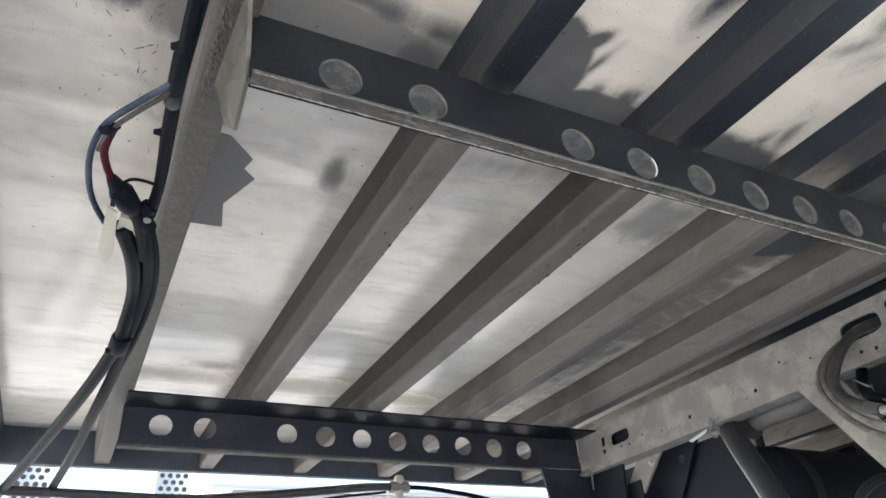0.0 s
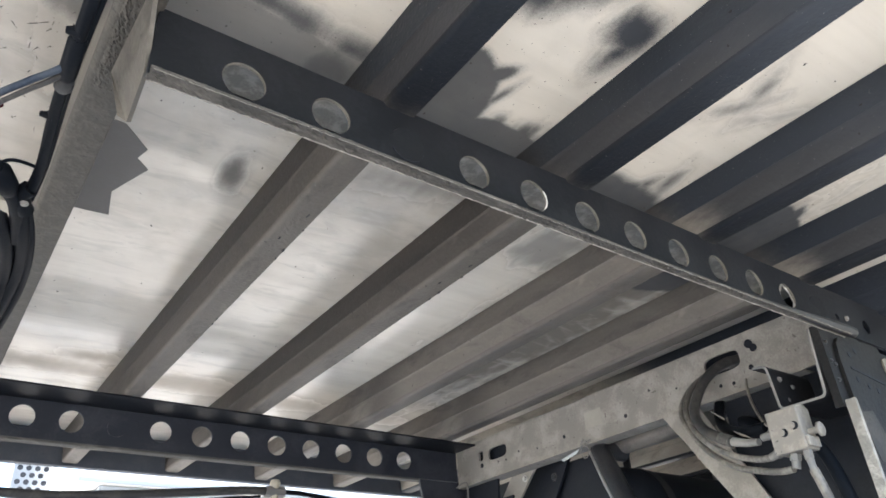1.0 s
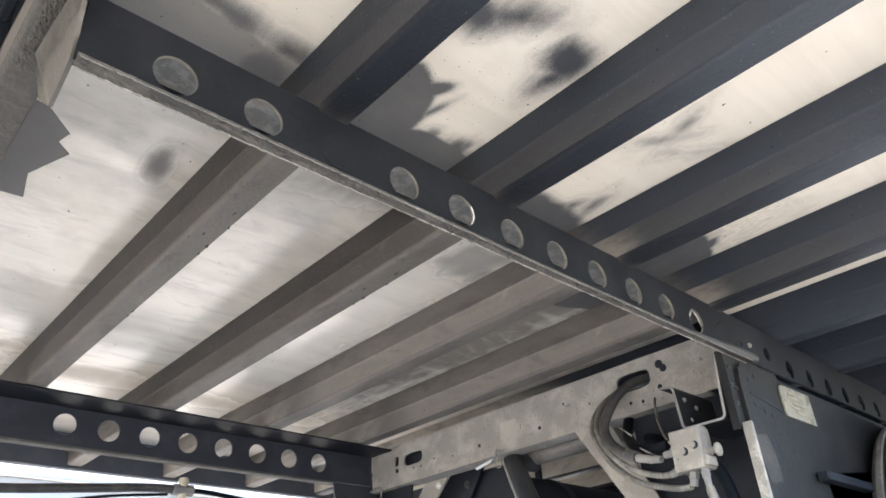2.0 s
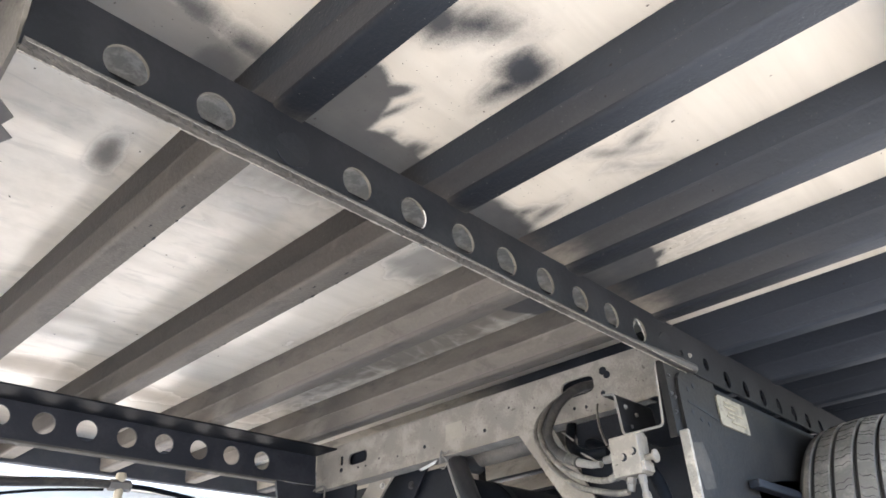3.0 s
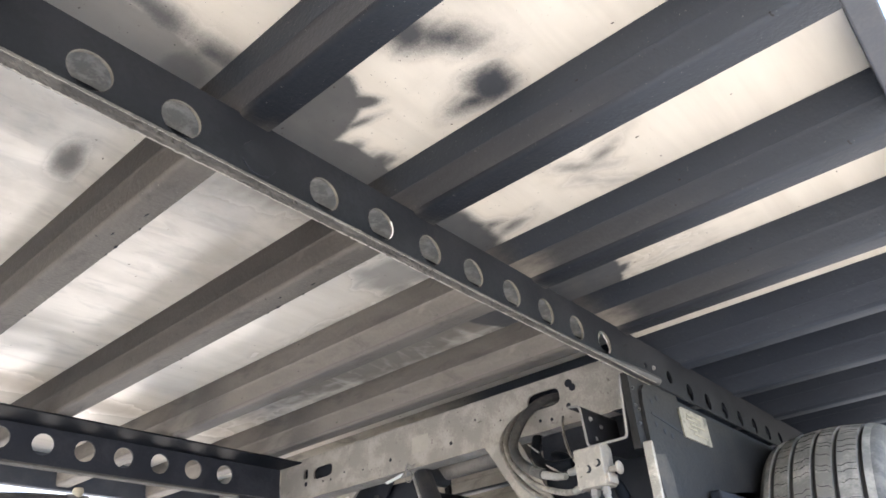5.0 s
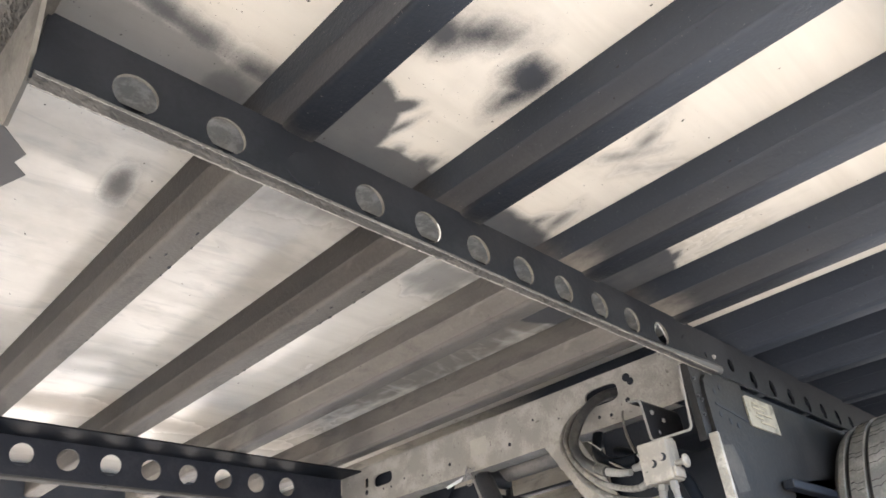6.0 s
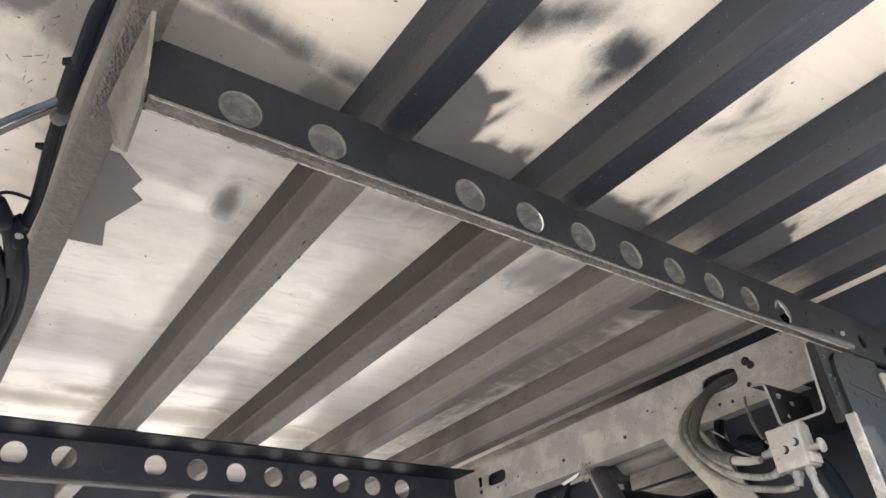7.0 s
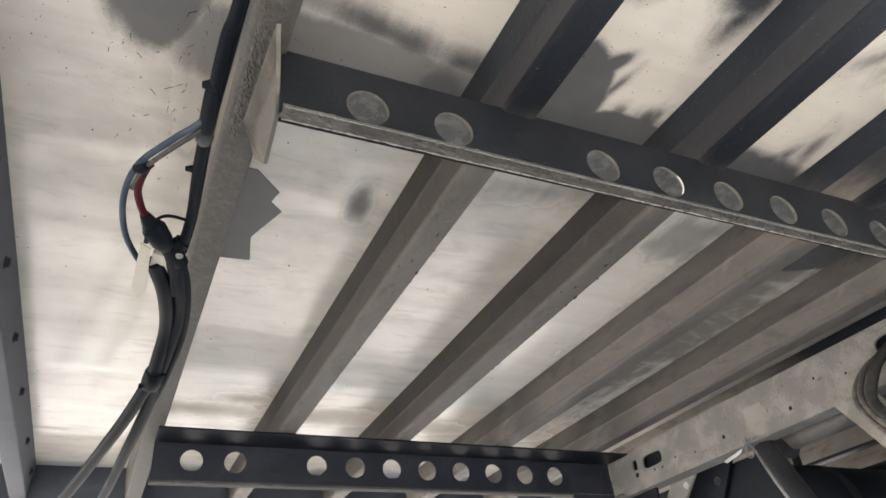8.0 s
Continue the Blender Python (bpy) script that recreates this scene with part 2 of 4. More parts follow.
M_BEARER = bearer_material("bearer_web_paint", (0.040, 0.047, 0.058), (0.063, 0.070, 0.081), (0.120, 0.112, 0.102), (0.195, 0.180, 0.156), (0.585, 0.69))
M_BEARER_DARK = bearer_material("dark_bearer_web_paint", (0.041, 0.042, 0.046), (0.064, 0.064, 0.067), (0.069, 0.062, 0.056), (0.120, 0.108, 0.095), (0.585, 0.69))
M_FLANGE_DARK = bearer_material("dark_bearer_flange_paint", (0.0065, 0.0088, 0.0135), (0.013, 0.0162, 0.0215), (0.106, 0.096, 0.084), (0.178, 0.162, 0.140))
# upper strip of the web: shade under the board put into its colour
M_UPPER_DARK = bearer_material("dark_bearer_upper_shade", (0.028, 0.034, 0.043), (0.046, 0.052, 0.061), (0.041, 0.037, 0.034), (0.072, 0.065, 0.058), (0.585, 0.69))
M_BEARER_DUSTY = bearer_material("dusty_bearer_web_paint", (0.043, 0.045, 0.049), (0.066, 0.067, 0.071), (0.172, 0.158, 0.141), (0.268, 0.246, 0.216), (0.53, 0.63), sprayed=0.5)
# kept darker than the web to offset the ground light on lower faces
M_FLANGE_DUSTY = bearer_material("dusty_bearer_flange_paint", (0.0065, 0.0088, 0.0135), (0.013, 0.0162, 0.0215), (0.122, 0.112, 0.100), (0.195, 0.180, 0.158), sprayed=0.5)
# stronger painted highlight, for fold and bend of the dusty bearers
M_FOLD_PALE = bearer_material("pale_fold_highlight", (0.052, 0.053, 0.056), (0.082, 0.081, 0.083), (0.27, 0.25, 0.222), (0.38, 0.352, 0.31))
# navy paint; on the flanges it stays dark inward to hold the shade
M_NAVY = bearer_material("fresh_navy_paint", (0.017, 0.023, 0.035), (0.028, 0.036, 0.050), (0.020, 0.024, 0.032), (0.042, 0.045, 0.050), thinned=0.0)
# navy paint turning beige inward: bounced ground light put into the colour
M_NAVY_LIT = bearer_material("navy_paint_lit_inward", (0.024, 0.031, 0.045), (0.036, 0.044, 0.059), (0.30, 0.277, 0.240), (0.43, 0.40, 0.345), (1.15, 1.5), thinned=0.0)
M_RUBBED = worn("rubbed_flange_paint", (0.066, 0.062, 0.055), (0.118, 0.110, 0.096), 0.7, amount=0.6, scale=60, grain=190, relief=1.0, specks=0.7, speck_color=(0.025, 0.025, 0.025))
M_GUSSET = worn("dusty_gusset_paint", (0.095, 0.089, 0.078), (0.175, 0.164, 0.142), 0.7, amount=0.8, scale=22, relief=0.6, specks=0.3, speck_color=(0.04, 0.04, 0.04))
M_DUSTY = worn("dusty_steel", (0.210, 0.200, 0.184), (0.352, 0.334, 0.305), 0.78, amount=0.8, scale=13.0, grain=200.0, relief=0.9, specks=0.12, speck_color=(0.12, 0.11, 0.10))
M_CRUST = worn("crusted_dust", (0.20, 0.193, 0.176), (0.40, 0.382, 0.348), 0.85, amount=0.75, scale=42, grain=240, relief=1.0)
M_BRACKET = worn("bracket_paint", (0.015, 0.0165, 0.021), (0.045, 0.045, 0.047), 0.6, amount=0.6, spec=0.25, relief=0.4)
M_EDGE = worn("bare_plate_edge", (0.15, 0.15, 0.15), (0.26, 0.25, 0.235), 0.6, amount=0.7)
M_HANGER = worn("hanger_paint", (0.0076, 0.0081, 0.0096), (0.0225, 0.0216, 0.0220), 0.6, amount=0.8, scale=7.0, spec=0.2, relief=0.5)
M_RAVE = worn("grey_rail_paint", (0.070, 0.079, 0.096), (0.11, 0.116, 0.130), 0.6, amount=0.6, spec=0.2)
M_DAMPER = worn("damper_paint", (0.018, 0.020, 0.025), (0.055, 0.055, 0.055), 0.36, amount=0.6, spec=0.5)
M_TUBE = worn("dusty_tube_paint", (0.10, 0.096, 0.090), (0.20, 0.187, 0.168), 0.5, amount=0.7, spec=0.4)
M_STRUT = worn("strut_paint", (0.021, 0.022, 0.025), (0.044, 0.043, 0.044), 0.6, amount=0.6)
M_POST = worn("white_perforated_plate", (0.55, 0.58, 0.60), (0.42, 0.45, 0.47), 0.6, amount=0.5)
# upper strip again, milder shade in the colour
M_UPPER = bearer_material("bearer_upper_shade", (0.028, 0.035, 0.047), (0.046, 0.054, 0.067), (0.115, 0.105, 0.095), (0.182, 0.166, 0.146), (0.585, 0.69), sprayed=0.4)
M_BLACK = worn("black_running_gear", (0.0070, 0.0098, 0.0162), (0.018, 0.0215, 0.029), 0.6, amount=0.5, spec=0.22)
M_ALU = worn("valve_aluminium", (0.21, 0.20, 0.185), (0.33, 0.31, 0.28), 0.6, 0.15, amount=0.8, scale=30, relief=0.7, specks=0.4, speck_color=(0.06, 0.06, 0.055))
M_STEEL = worn("zinc_plated_steel", (0.5, 0.5, 0.49), (0.4, 0.39, 0.36), 0.35, 0.85, amount=0.6)
M_CABLE = worn("black_cable_sheath", (0.0062, 0.0080, 0.0115), (0.0125, 0.0142, 0.0175), 0.42, amount=0.5, scale=20, spec=0.035)
M_HOSE = worn("grey_air_hose", (0.090, 0.087, 0.081), (0.27, 0.256, 0.233), 0.5, amount=0.75, scale=20, spec=0.35)
M_HOSE_DARK = worn("dark_grey_air_hose", (0.030, 0.031, 0.033), (0.082, 0.078, 0.072), 0.5, amount=0.6, scale=20, spec=0.35)
M_BLUE = worn("blue_grey_wire", (0.017, 0.030, 0.052), (0.068, 0.081, 0.102), 0.55, amount=0.6, scale=30, spec=0.2)
M_RED = worn("red_wire", (0.042, 0.004, 0.008), (0.028, 0.006, 0.008), 0.6, amount=0.5, scale=30, spec=0.1)
M_STRAP = worn("cream_plastic_tag", (0.44, 0.41, 0.33), (0.33, 0.31, 0.25), 0.5, amount=0.5)
M_TYRE = worn("tyre_rubber", (0.135, 0.130, 0.120), (0.29, 0.276, 0.248), 0.85, amount=0.85, scale=14, relief=0.5)
M_SIDEWALL = worn("tyre_sidewall", (0.060, 0.059, 0.057), (0.150, 0.144, 0.132), 0.8, amount=0.7, scale=20, relief=0.5)
M_GROOVE = worn("tyre_groove", (0.02, 0.02, 0.02), (0.04, 0.04, 0.04), 0.9, amount=0.4)
M_STICKER = worn("faded_type_plate", (0.185, 0.174, 0.142), (0.060, 0.057, 0.050), 0.6, amount=0.85, scale=34)
M_PRINT = worn("faded_print", (0.23, 0.214, 0.165), (0.15, 0.14, 0.11), 0.7, amount=0.8, scale=60)
M_WALL = worn("white_body_side", (0.7, 0.7, 0.69), (0.55, 0.54, 0.52), 0.45, amount=0.4, scale=3)
M_GROUND = worn("yard_concrete", (0.37, 0.35, 0.32), (0.285, 0.27, 0.245), 0.9, amount=0.7, scale=1.5, grain=60, relief=0.4)


# ---- mesh helpers ----
def part(name, bm, material, parent=None, label="", smooth=False):
    """Links a bmesh as one mesh object, under a thing where one is given."""
    bmesh.ops.recalc_face_normals(bm, faces=bm.faces)
    if smooth:
        for e in bm.edges:
            e.smooth = len(e.link_faces) != 2 or e.calc_face_angle() < radians(50)
    mesh = bpy.data.meshes.new(name)
    bm.to_mesh(mesh)
    bm.free()
    mesh.materials.append(material)
    if smooth:
        for p in mesh.polygons:
            p.use_smooth = True
    ob = new(name, mesh)
    if parent is not None:
        ob.parent = parent
    if label:
        ob["label"] = label
    return ob


def thing(name, label, category, group="", kind=""):
    return tagged(new(name), label, category, group, kind)


def add_box(bm, lo, hi, bevel=0.0):
    made = bmesh.ops.create_cube(bm, size=1.0)["verts"]
    for v in made:
        v.co = Vector([lo[i] + (v.co[i] + 0.5) * (hi[i] - lo[i]) for i in range(3)])
    if bevel:
        edges = list({e for v in made for e in v.link_edges})
        bmesh.ops.bevel(bm, geom=edges, offset=bevel, segments=2, affect="EDGES", profile=0.5)
    return bm


def box(lo, hi, bevel=0.0):
    return add_box(bmesh.new(), lo, hi, bevel)


def add_prism(bm, profile, axis, a, b):
    """Extrudes a closed profile along an axis from a to b. Profile pairs run over the two other axes, in x, y, z order."""
    others = [i for i in range(3) if i != axis]
    ends = []
    for d in (a, b):
        ring = []
        for p, q in profile:
            co = [0, 0, 0]
            co[axis], co[others[0]], co[others[1]] = d, p, q
            ring.append(bm.verts.new(co))
        ends.append(ring)
    n = len(profile)
    for i in range(n):
        bm.faces.new((ends[0][i], ends[0][(i + 1) % n], ends[1][(i + 1) % n], ends[1][i]))
    caps = [bm.faces.new(ends[0]), bm.faces.new(list(reversed(ends[1])))]
    bmesh.ops.triangulate(bm, faces=caps)
    return bm


def prism(profile, axis, a, b):
    return add_prism(bmesh.new(), profile, axis, a, b)


def sheet(line, thickness):
    """A closed profile of even thickness round an open line of pairs."""
    out = []
    for side in (0.5, -0.5):
        pts = []
        for i, p in enumerate(line):
            before, after = line[max(i - 1, 0)], line[min(i + 1, len(line) - 1)]
            d1 = Vector((p[0] - before[0], p[1] - before[1]))
            d2 = Vector((after[0] - p[0], after[1] - p[1]))
            d1 = d1.normalized() if d1.length > 0 else d2.normalized()
            d2 = d2.normalized() if d2.length > 0 else d1
            n = Vector((-(d1 + d2).y, (d1 + d2).x)).normalized()
            k = 1 / max(0.4, n.dot(Vector((-d1.y, d1.x))))
            pts.append((p[0] + n.x * thickness * side * k, p[1] + n.y * thickness * side * k))
        out += pts if side > 0 else pts[::-1]
    return out


def rounded(points, r, steps=4):
    """Rounds the inner corners of an open line of pairs."""
    out = [points[0]]
    for a, b, c in zip(points, points[1:], points[2:]):
        a, b, c = Vector(a), Vector(b), Vector(c)
        p, q = b + (a - b).normalized() * r, b + (c - b).normalized() * r
        for k in range(steps + 1):
            t = k / steps
            v = p * (1 - t) ** 2 + b * 2 * t * (1 - t) + q * t ** 2
            out.append((v.x, v.y))
    return out + [points[-1]]


def smooth_line(points, steps=6):
    """A Catmull-Rom line through points."""
    pts = [Vector(p) for p in points]
    pts = [pts[0] * 2 - pts[1]] + pts + [pts[-1] * 2 - pts[-2]]
    out = []
    for p0, p1, p2, p3 in zip(pts, pts[1:], pts[2:], pts[3:]):
        for k in range(steps):
            t = k / steps
            out.append(0.5 * (2 * p1 + (p2 - p0) * t + (2 * p0 - 5 * p1 + 4 * p2 - p3) * t * t + (3 * p1 - p0 - 3 * p2 + p3) * t ** 3))
    return out + [pts[-2]]


def add_tube(bm, line, radius, sides=12, cap=True, ripple=0.0):
    """A tube along a line of points; radius is a number or one for each point."""
    line = [Vector(p) for p in line]
    normal, rings = None, []
    for i, p in enumerate(line):
        d = (line[min(i + 1, len(line) - 1)] - line[max(i - 1, 0)]).normalized()
        if normal is None:
            normal = d.orthogonal().normalized()
        normal = (normal - d * normal.dot(d)).normalized()
        side = d.cross(normal)
        r = radius[i] if isinstance(radius, (list, tuple)) else radius
        r *= 1 + ripple * (i % 2)
        rings.append([bm.verts.new(p + (normal * math.cos(a) + side * math.sin(a)) * r) for a in [k * math.tau / sides for k in range(sides)]])
    for a, b in zip(rings, rings[1:]):
        for k in range(sides):
            bm.faces.new((a[k], a[(k + 1) % sides], b[(k + 1) % sides], b[k]))
    if cap:
        bm.faces.new(rings[0][::-1])
        bm.faces.new(rings[-1])
    return bm


def tube(line, radius, sides=12, cap=True, ripple=0.0):
    return add_tube(bmesh.new(), line, radius, sides, cap, ripple)


def bolt(center, axis, r=0.009, h=0.007):
    """A hexagon head with a washer, pointing along axis."""
    bm = bmesh.new()
    c, d = Vector(center), Vector(axis).normalized()
    add_tube(bm, [c, c + d * 0.002], r * 1.35, 16)
    add_tube(bm, [c + d * 0.002, c + d * h * 0.8, c + d * h], [r, r, r * 0.86], 6)
    return bm


def perforated(x0, x1, z0, z1, y, thick, holes, sides=28, power=2.0):
    """A web in the xz plane from y to y + thick, with round holes (x, z, half width, half height) cut through it."""
    bm, rims = bmesh.new(), {}
    holes = sorted(holes)
    cuts = [x0] + [(a[0] + a[2] + b[0] - b[2]) / 2 for a, b in zip(holes, holes[1:])] + [x1]
    cells = []
    for i, h in enumerate(holes):
        cells.append((cuts[i], cuts[i + 1], h))
    for face_y in (y, y + thick):
        for a, b, (hx, hz, rx, rz) in cells:
            inner, outer = [], []
            angles = sorted({k * math.tau / sides for k in range(sides)} | {math.atan2(v - hz, u - hx) % math.tau for u in (a, b) for v in (z0, z1)})
            for g in angles:
                dx, dz = math.cos(g), math.sin(g)
                k = (abs(dx / rx) ** power + abs(dz / rz) ** power) ** (-1 / power)
                t = min(((b if dx > 0 else a) - hx) / dx if abs(dx) > 1e-9 else 1e9, ((z1 if dz > 0 else z0) - hz) / dz if abs(dz) > 1e-9 else 1e9)
                outer.append(bm.verts.new((hx + dx * t, face_y, hz + dz * t)))
                inner.append(bm.verts.new((hx + dx * k, face_y, hz + dz * k)))
            rims.setdefault((hx, hz), []).append([v.co.copy() for v in inner])
            n = len(angles)
            for k in range(n):
                bm.faces.new((inner[k], outer[k], outer[(k + 1) % n], inner[(k + 1) % n]))
    for one, two in rims.values():
        ring = [[bm.verts.new(c) for c in one], [bm.verts.new(c) for c in two]]
        n = len(one)
        for k in range(n):
            bm.faces.new((ring[0][k], ring[0][(k + 1) % n], ring[1][(k + 1) % n], ring[1][k]))
    for lo, hi in (((x0, z0), (x1, z0)), ((x0, z1), (x1, z1)), ((x0, z0), (x0, z1)), ((x1, z0), (x1, z1))):
        bm.faces.new([bm.verts.new(c) for c in ((lo[0], y, lo[1]), (hi[0], y, hi[1]), (hi[0], y + thick, hi[1]), (lo[0], y + thick, lo[1]))])
    bmesh.ops.remove_doubles(bm, verts=bm.verts, dist=1e-6)
    return bm


def hose(name, label, points, r, material, sides=14, category="hose", group="air hoses"):
    ob = thing(name, label, category, group)
    part("sleeve", tube(smooth_line(points, 7), r, sides), material, ob, smooth=True)
    return ob


# ---- the trailer's shell ----
SIDE_NEAR, SIDE_FAR = -0.075, 2.43
FRONT, BACK = -2.6, 5.6

tagged(part("ground", box((-400, -400, -0.3), (400, 400, 0)), M_GROUND), "pale worn concrete yard under the trailer", "ground", kind="structure")
tagged(part("ceiling", box((FRONT, SIDE_NEAR, FLOOR), (BACK, SIDE_FAR, FLOOR + 0.028)), M_BOARD), "cream-white trailer floor board with dark overspray, seen from below", "floor board", kind="structure")


def side_rave(name, y0, y1, low):
    body = box((FRONT, y0, low), (BACK, y1, FLOOR + 0.03), 0.003)
    return tagged(part(name, body, M_RAVE), "grey painted steel side rail along the trailer floor", "side rail", "side rails", kind="structure")


side_rave("trim_far", SIDE_FAR + 0.0005, SIDE_FAR + 0.03, 1.091)
side_rave("trim_near", SIDE_NEAR - 0.034, SIDE_NEAR - 0.0005, 1.132)
for name, lo, hi in (("wall_far", (FRONT, SIDE_FAR + 0.01, FLOOR + 0.034), (BACK, SIDE_FAR + 0.04, 3.9)),
                     ("wall_near", (FRONT, SIDE_NEAR - 0.04, FLOOR + 0.034), (BACK, SIDE_NEAR - 0.01, 3.9)),
                     ("wall_front", (FRONT - 0.03, SIDE_NEAR, 1.0), (FRONT, SIDE_FAR, 3.9)),
                     ("wall_back", (BACK, SIDE_NEAR, 1.0), (BACK + 0.03, SIDE_FAR, 3.9)),
                     ("roof", (FRONT, SIDE_NEAR, 3.9), (BACK, SIDE_FAR, 3.93))):
    tagged(part(name, box(lo, hi), M_WALL), "plain white trailer body wall", "wall", kind="structure")


# ---- cross bearers ----
LENGTH = SIDE_FAR - SIDE_NEAR


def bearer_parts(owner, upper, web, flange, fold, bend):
    # a part of its own, so the web's shaded top can be coloured darker
    part("upper_web", prism(sheet([(0.0015, 1.2005), (0.0045, 1.1510)], 0.003), 1, 0.0, LENGTH), upper, owner, "folded upper strip, shade painted in where darker")
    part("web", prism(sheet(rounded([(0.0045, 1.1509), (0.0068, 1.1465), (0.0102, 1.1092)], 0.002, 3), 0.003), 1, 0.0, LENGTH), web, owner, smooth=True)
    # thin bead that carries the painted highlight of the fold
    part("fold_edge", tube([(0.0044, 0.0, 1.1505), (0.0044, LENGTH, 1.1505)], 0.0009, 6), fold, owner, "fold line, highlight painted in where lighter")
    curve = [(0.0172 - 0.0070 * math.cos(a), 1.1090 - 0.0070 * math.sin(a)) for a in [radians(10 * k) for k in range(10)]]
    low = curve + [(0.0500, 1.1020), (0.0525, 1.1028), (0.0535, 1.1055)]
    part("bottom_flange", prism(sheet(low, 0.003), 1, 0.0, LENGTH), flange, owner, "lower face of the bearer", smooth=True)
    # same for the bend; only the dusty bearers get a highlight colour
    part("bend_edge", tube([(0.0126, 0.0, 1.1034), (0.0126, LENGTH, 1.1034)], 0.0010, 6), bend, owner, "bend line, highlight painted in where lighter")
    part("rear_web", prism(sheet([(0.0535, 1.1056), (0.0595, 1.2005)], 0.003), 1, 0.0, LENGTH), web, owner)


PITCH, BEARER_X = 0.312, 0.367
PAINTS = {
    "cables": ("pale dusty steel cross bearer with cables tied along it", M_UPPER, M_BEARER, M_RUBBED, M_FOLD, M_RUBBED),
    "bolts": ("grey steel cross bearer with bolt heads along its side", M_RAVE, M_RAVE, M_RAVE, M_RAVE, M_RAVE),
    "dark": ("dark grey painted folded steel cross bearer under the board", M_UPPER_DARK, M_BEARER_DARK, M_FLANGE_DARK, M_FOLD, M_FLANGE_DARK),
    "dusty": ("dusty grey folded steel cross bearer under the board", M_UPPER, M_BEARER_DUSTY, M_FLANGE_DUSTY, M_FOLD_PALE, M_FOLD_PALE),
    "navy": ("navy painted folded steel cross bearer above the running gear", M_NAVY_LIT, M_NAVY_LIT, M_NAVY, M_NAVY_LIT, M_NAVY),
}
built = {}
for k in range(-9, 17):
    x = BEARER_X + PITCH * k - (0.008 if k == 4 else 0.0)
    sort = "cables" if k == -1 else "bolts" if k == -2 else "dark" if k in (0, 1) else "navy" if k > 3 else "dusty"
    if sort in built:
        copy_thing(built[sort], pose(x, SIDE_NEAR, 0))
        continue
    label, *paints = PAINTS[sort]
    bearer = thing("cross_bearer", label, "cross bearer", "cross bearers")
    bearer_parts(bearer, *paints)
    if sort == "cables":
        rng = random.Random(23)
        bm = bmesh.new()
        rows = [[bm.verts.new((0.0175 + 0.0019 * i + rng.gauss(0, 0.0004), 0.50 + 0.0032 * k + rng.gauss(0, 0.0006),
                               1.1005 - (0 if i in (0, 14) or k in (0, 79) else max(0.0002, rng.gauss(0.0010, 0.0007))))) for i in range(15)] for k in range(80)]
        for a, b in zip(rows, rows[1:]):
            for i in range(14):
                bm.faces.new((a[i], a[i + 1], b[i + 1], b[i]))
        part("caked_paint", bm, M_RUBBED, bearer, "rough caked paint on the lower face")
    if sort == "dark":
        rng = random.Random(5)
        for y, x0, long, wide in ((0.912, 0.0515, 0.012, 0.005), (0.945, 0.0522, 0.007, 0.003), (0.842, 0.0525, 0.006, 0.003), (1.215, 0.0518, 0.010, 0.004), (1.242, 0.0523, 0.006, 0.003), (0.880, 0.030, 0.009, 0.003), (0.800, 0.040, 0.011, 0.003)):
            outline = [(x0 + wide * 0.5 * math.cos(a) * rng.uniform(0.6, 1.2), y - SIDE_NEAR + long * 0.5 * math.sin(a) * rng.uniform(0.6, 1.2)) for a in [i * math.tau / 9 for i in range(9)]]
            part("paint_chip", prism(outline, 2, 1.0998, 1.1012), M_BLACK, bearer, "dark chip in the paint")
    if sort == "bolts":
        for y in (0.95, 1.22, 1.50, 1.78, 2.12, 2.40):
            part("bolt", bolt((0.0575, y, 1.150), (1, 0, 0), 0.008, 0.008), M_BRACKET, bearer)
    bearer.location = (x, SIDE_NEAR, 0)
    built[sort] = bearer

# ---- paint patch on the board ----
patch = [(0.085, 0.850), (0.140, 0.852), (0.183, 0.897), (0.176, 0.926), (0.198, 0.947), (0.165, 1.035), (0.178, 1.109), (0.085, 1.116)]
tagged(part("paint_patch", prism(patch, 2, FLOOR - 0.0012, FLOOR + 0.003), worn("grey_patch_paint", (0.12, 0.115, 0.11), (0.15, 0.145, 0.14), 0.6, amount=0.5)),
       "jagged grey paint patch on the white floor board", "paint patch", kind="structure")

# ---- the two perforated chassis beams ----
HOLE_X, HOLE_STEP, HOLE_Z, HOLE_R = 0.2015, 0.104, 1.0515, 0.0247
near = thing("chassis_beam", "dark painted chassis beam with a row of round holes and a dusty lower edge", "chassis beam", "chassis beams")
holes = [(HOLE_X + HOLE_STEP * k, HOLE_Z, HOLE_R, HOLE_R) for k in range(11) if k != 2]
holes += [(1.414, 1.048, 0.007, 0.007), (1.530, 1.050, 0.013, 0.015)] + [(1.633 + 0.104 * k, 1.038, 0.016, 0.021) for k in range(14)]
part("web", perforated(0.1055, 3.2, 1.0120, 1.1065, 0.528, 0.005, holes), M_BEAM, near)
part("top_flange", box((0.1055, 0.5332, 1.0955), (1.35, 0.602, 1.1002), 0.001), M_CRUST, near, "pale dusty flange behind the holes")
part("top_flange", box((1.352, 0.5332, 1.0955), (3.2, 0.602, 1.1002), 0.001), M_BLACK, near)
part("flange_return", box((0.1055, 0.598, 1.070), (3.2, 0.6015, 1.0953), 0.001), M_BEAM, near, "dark turned-down edge of the flange")
rng = random.Random(11)
bm = bmesh.new()
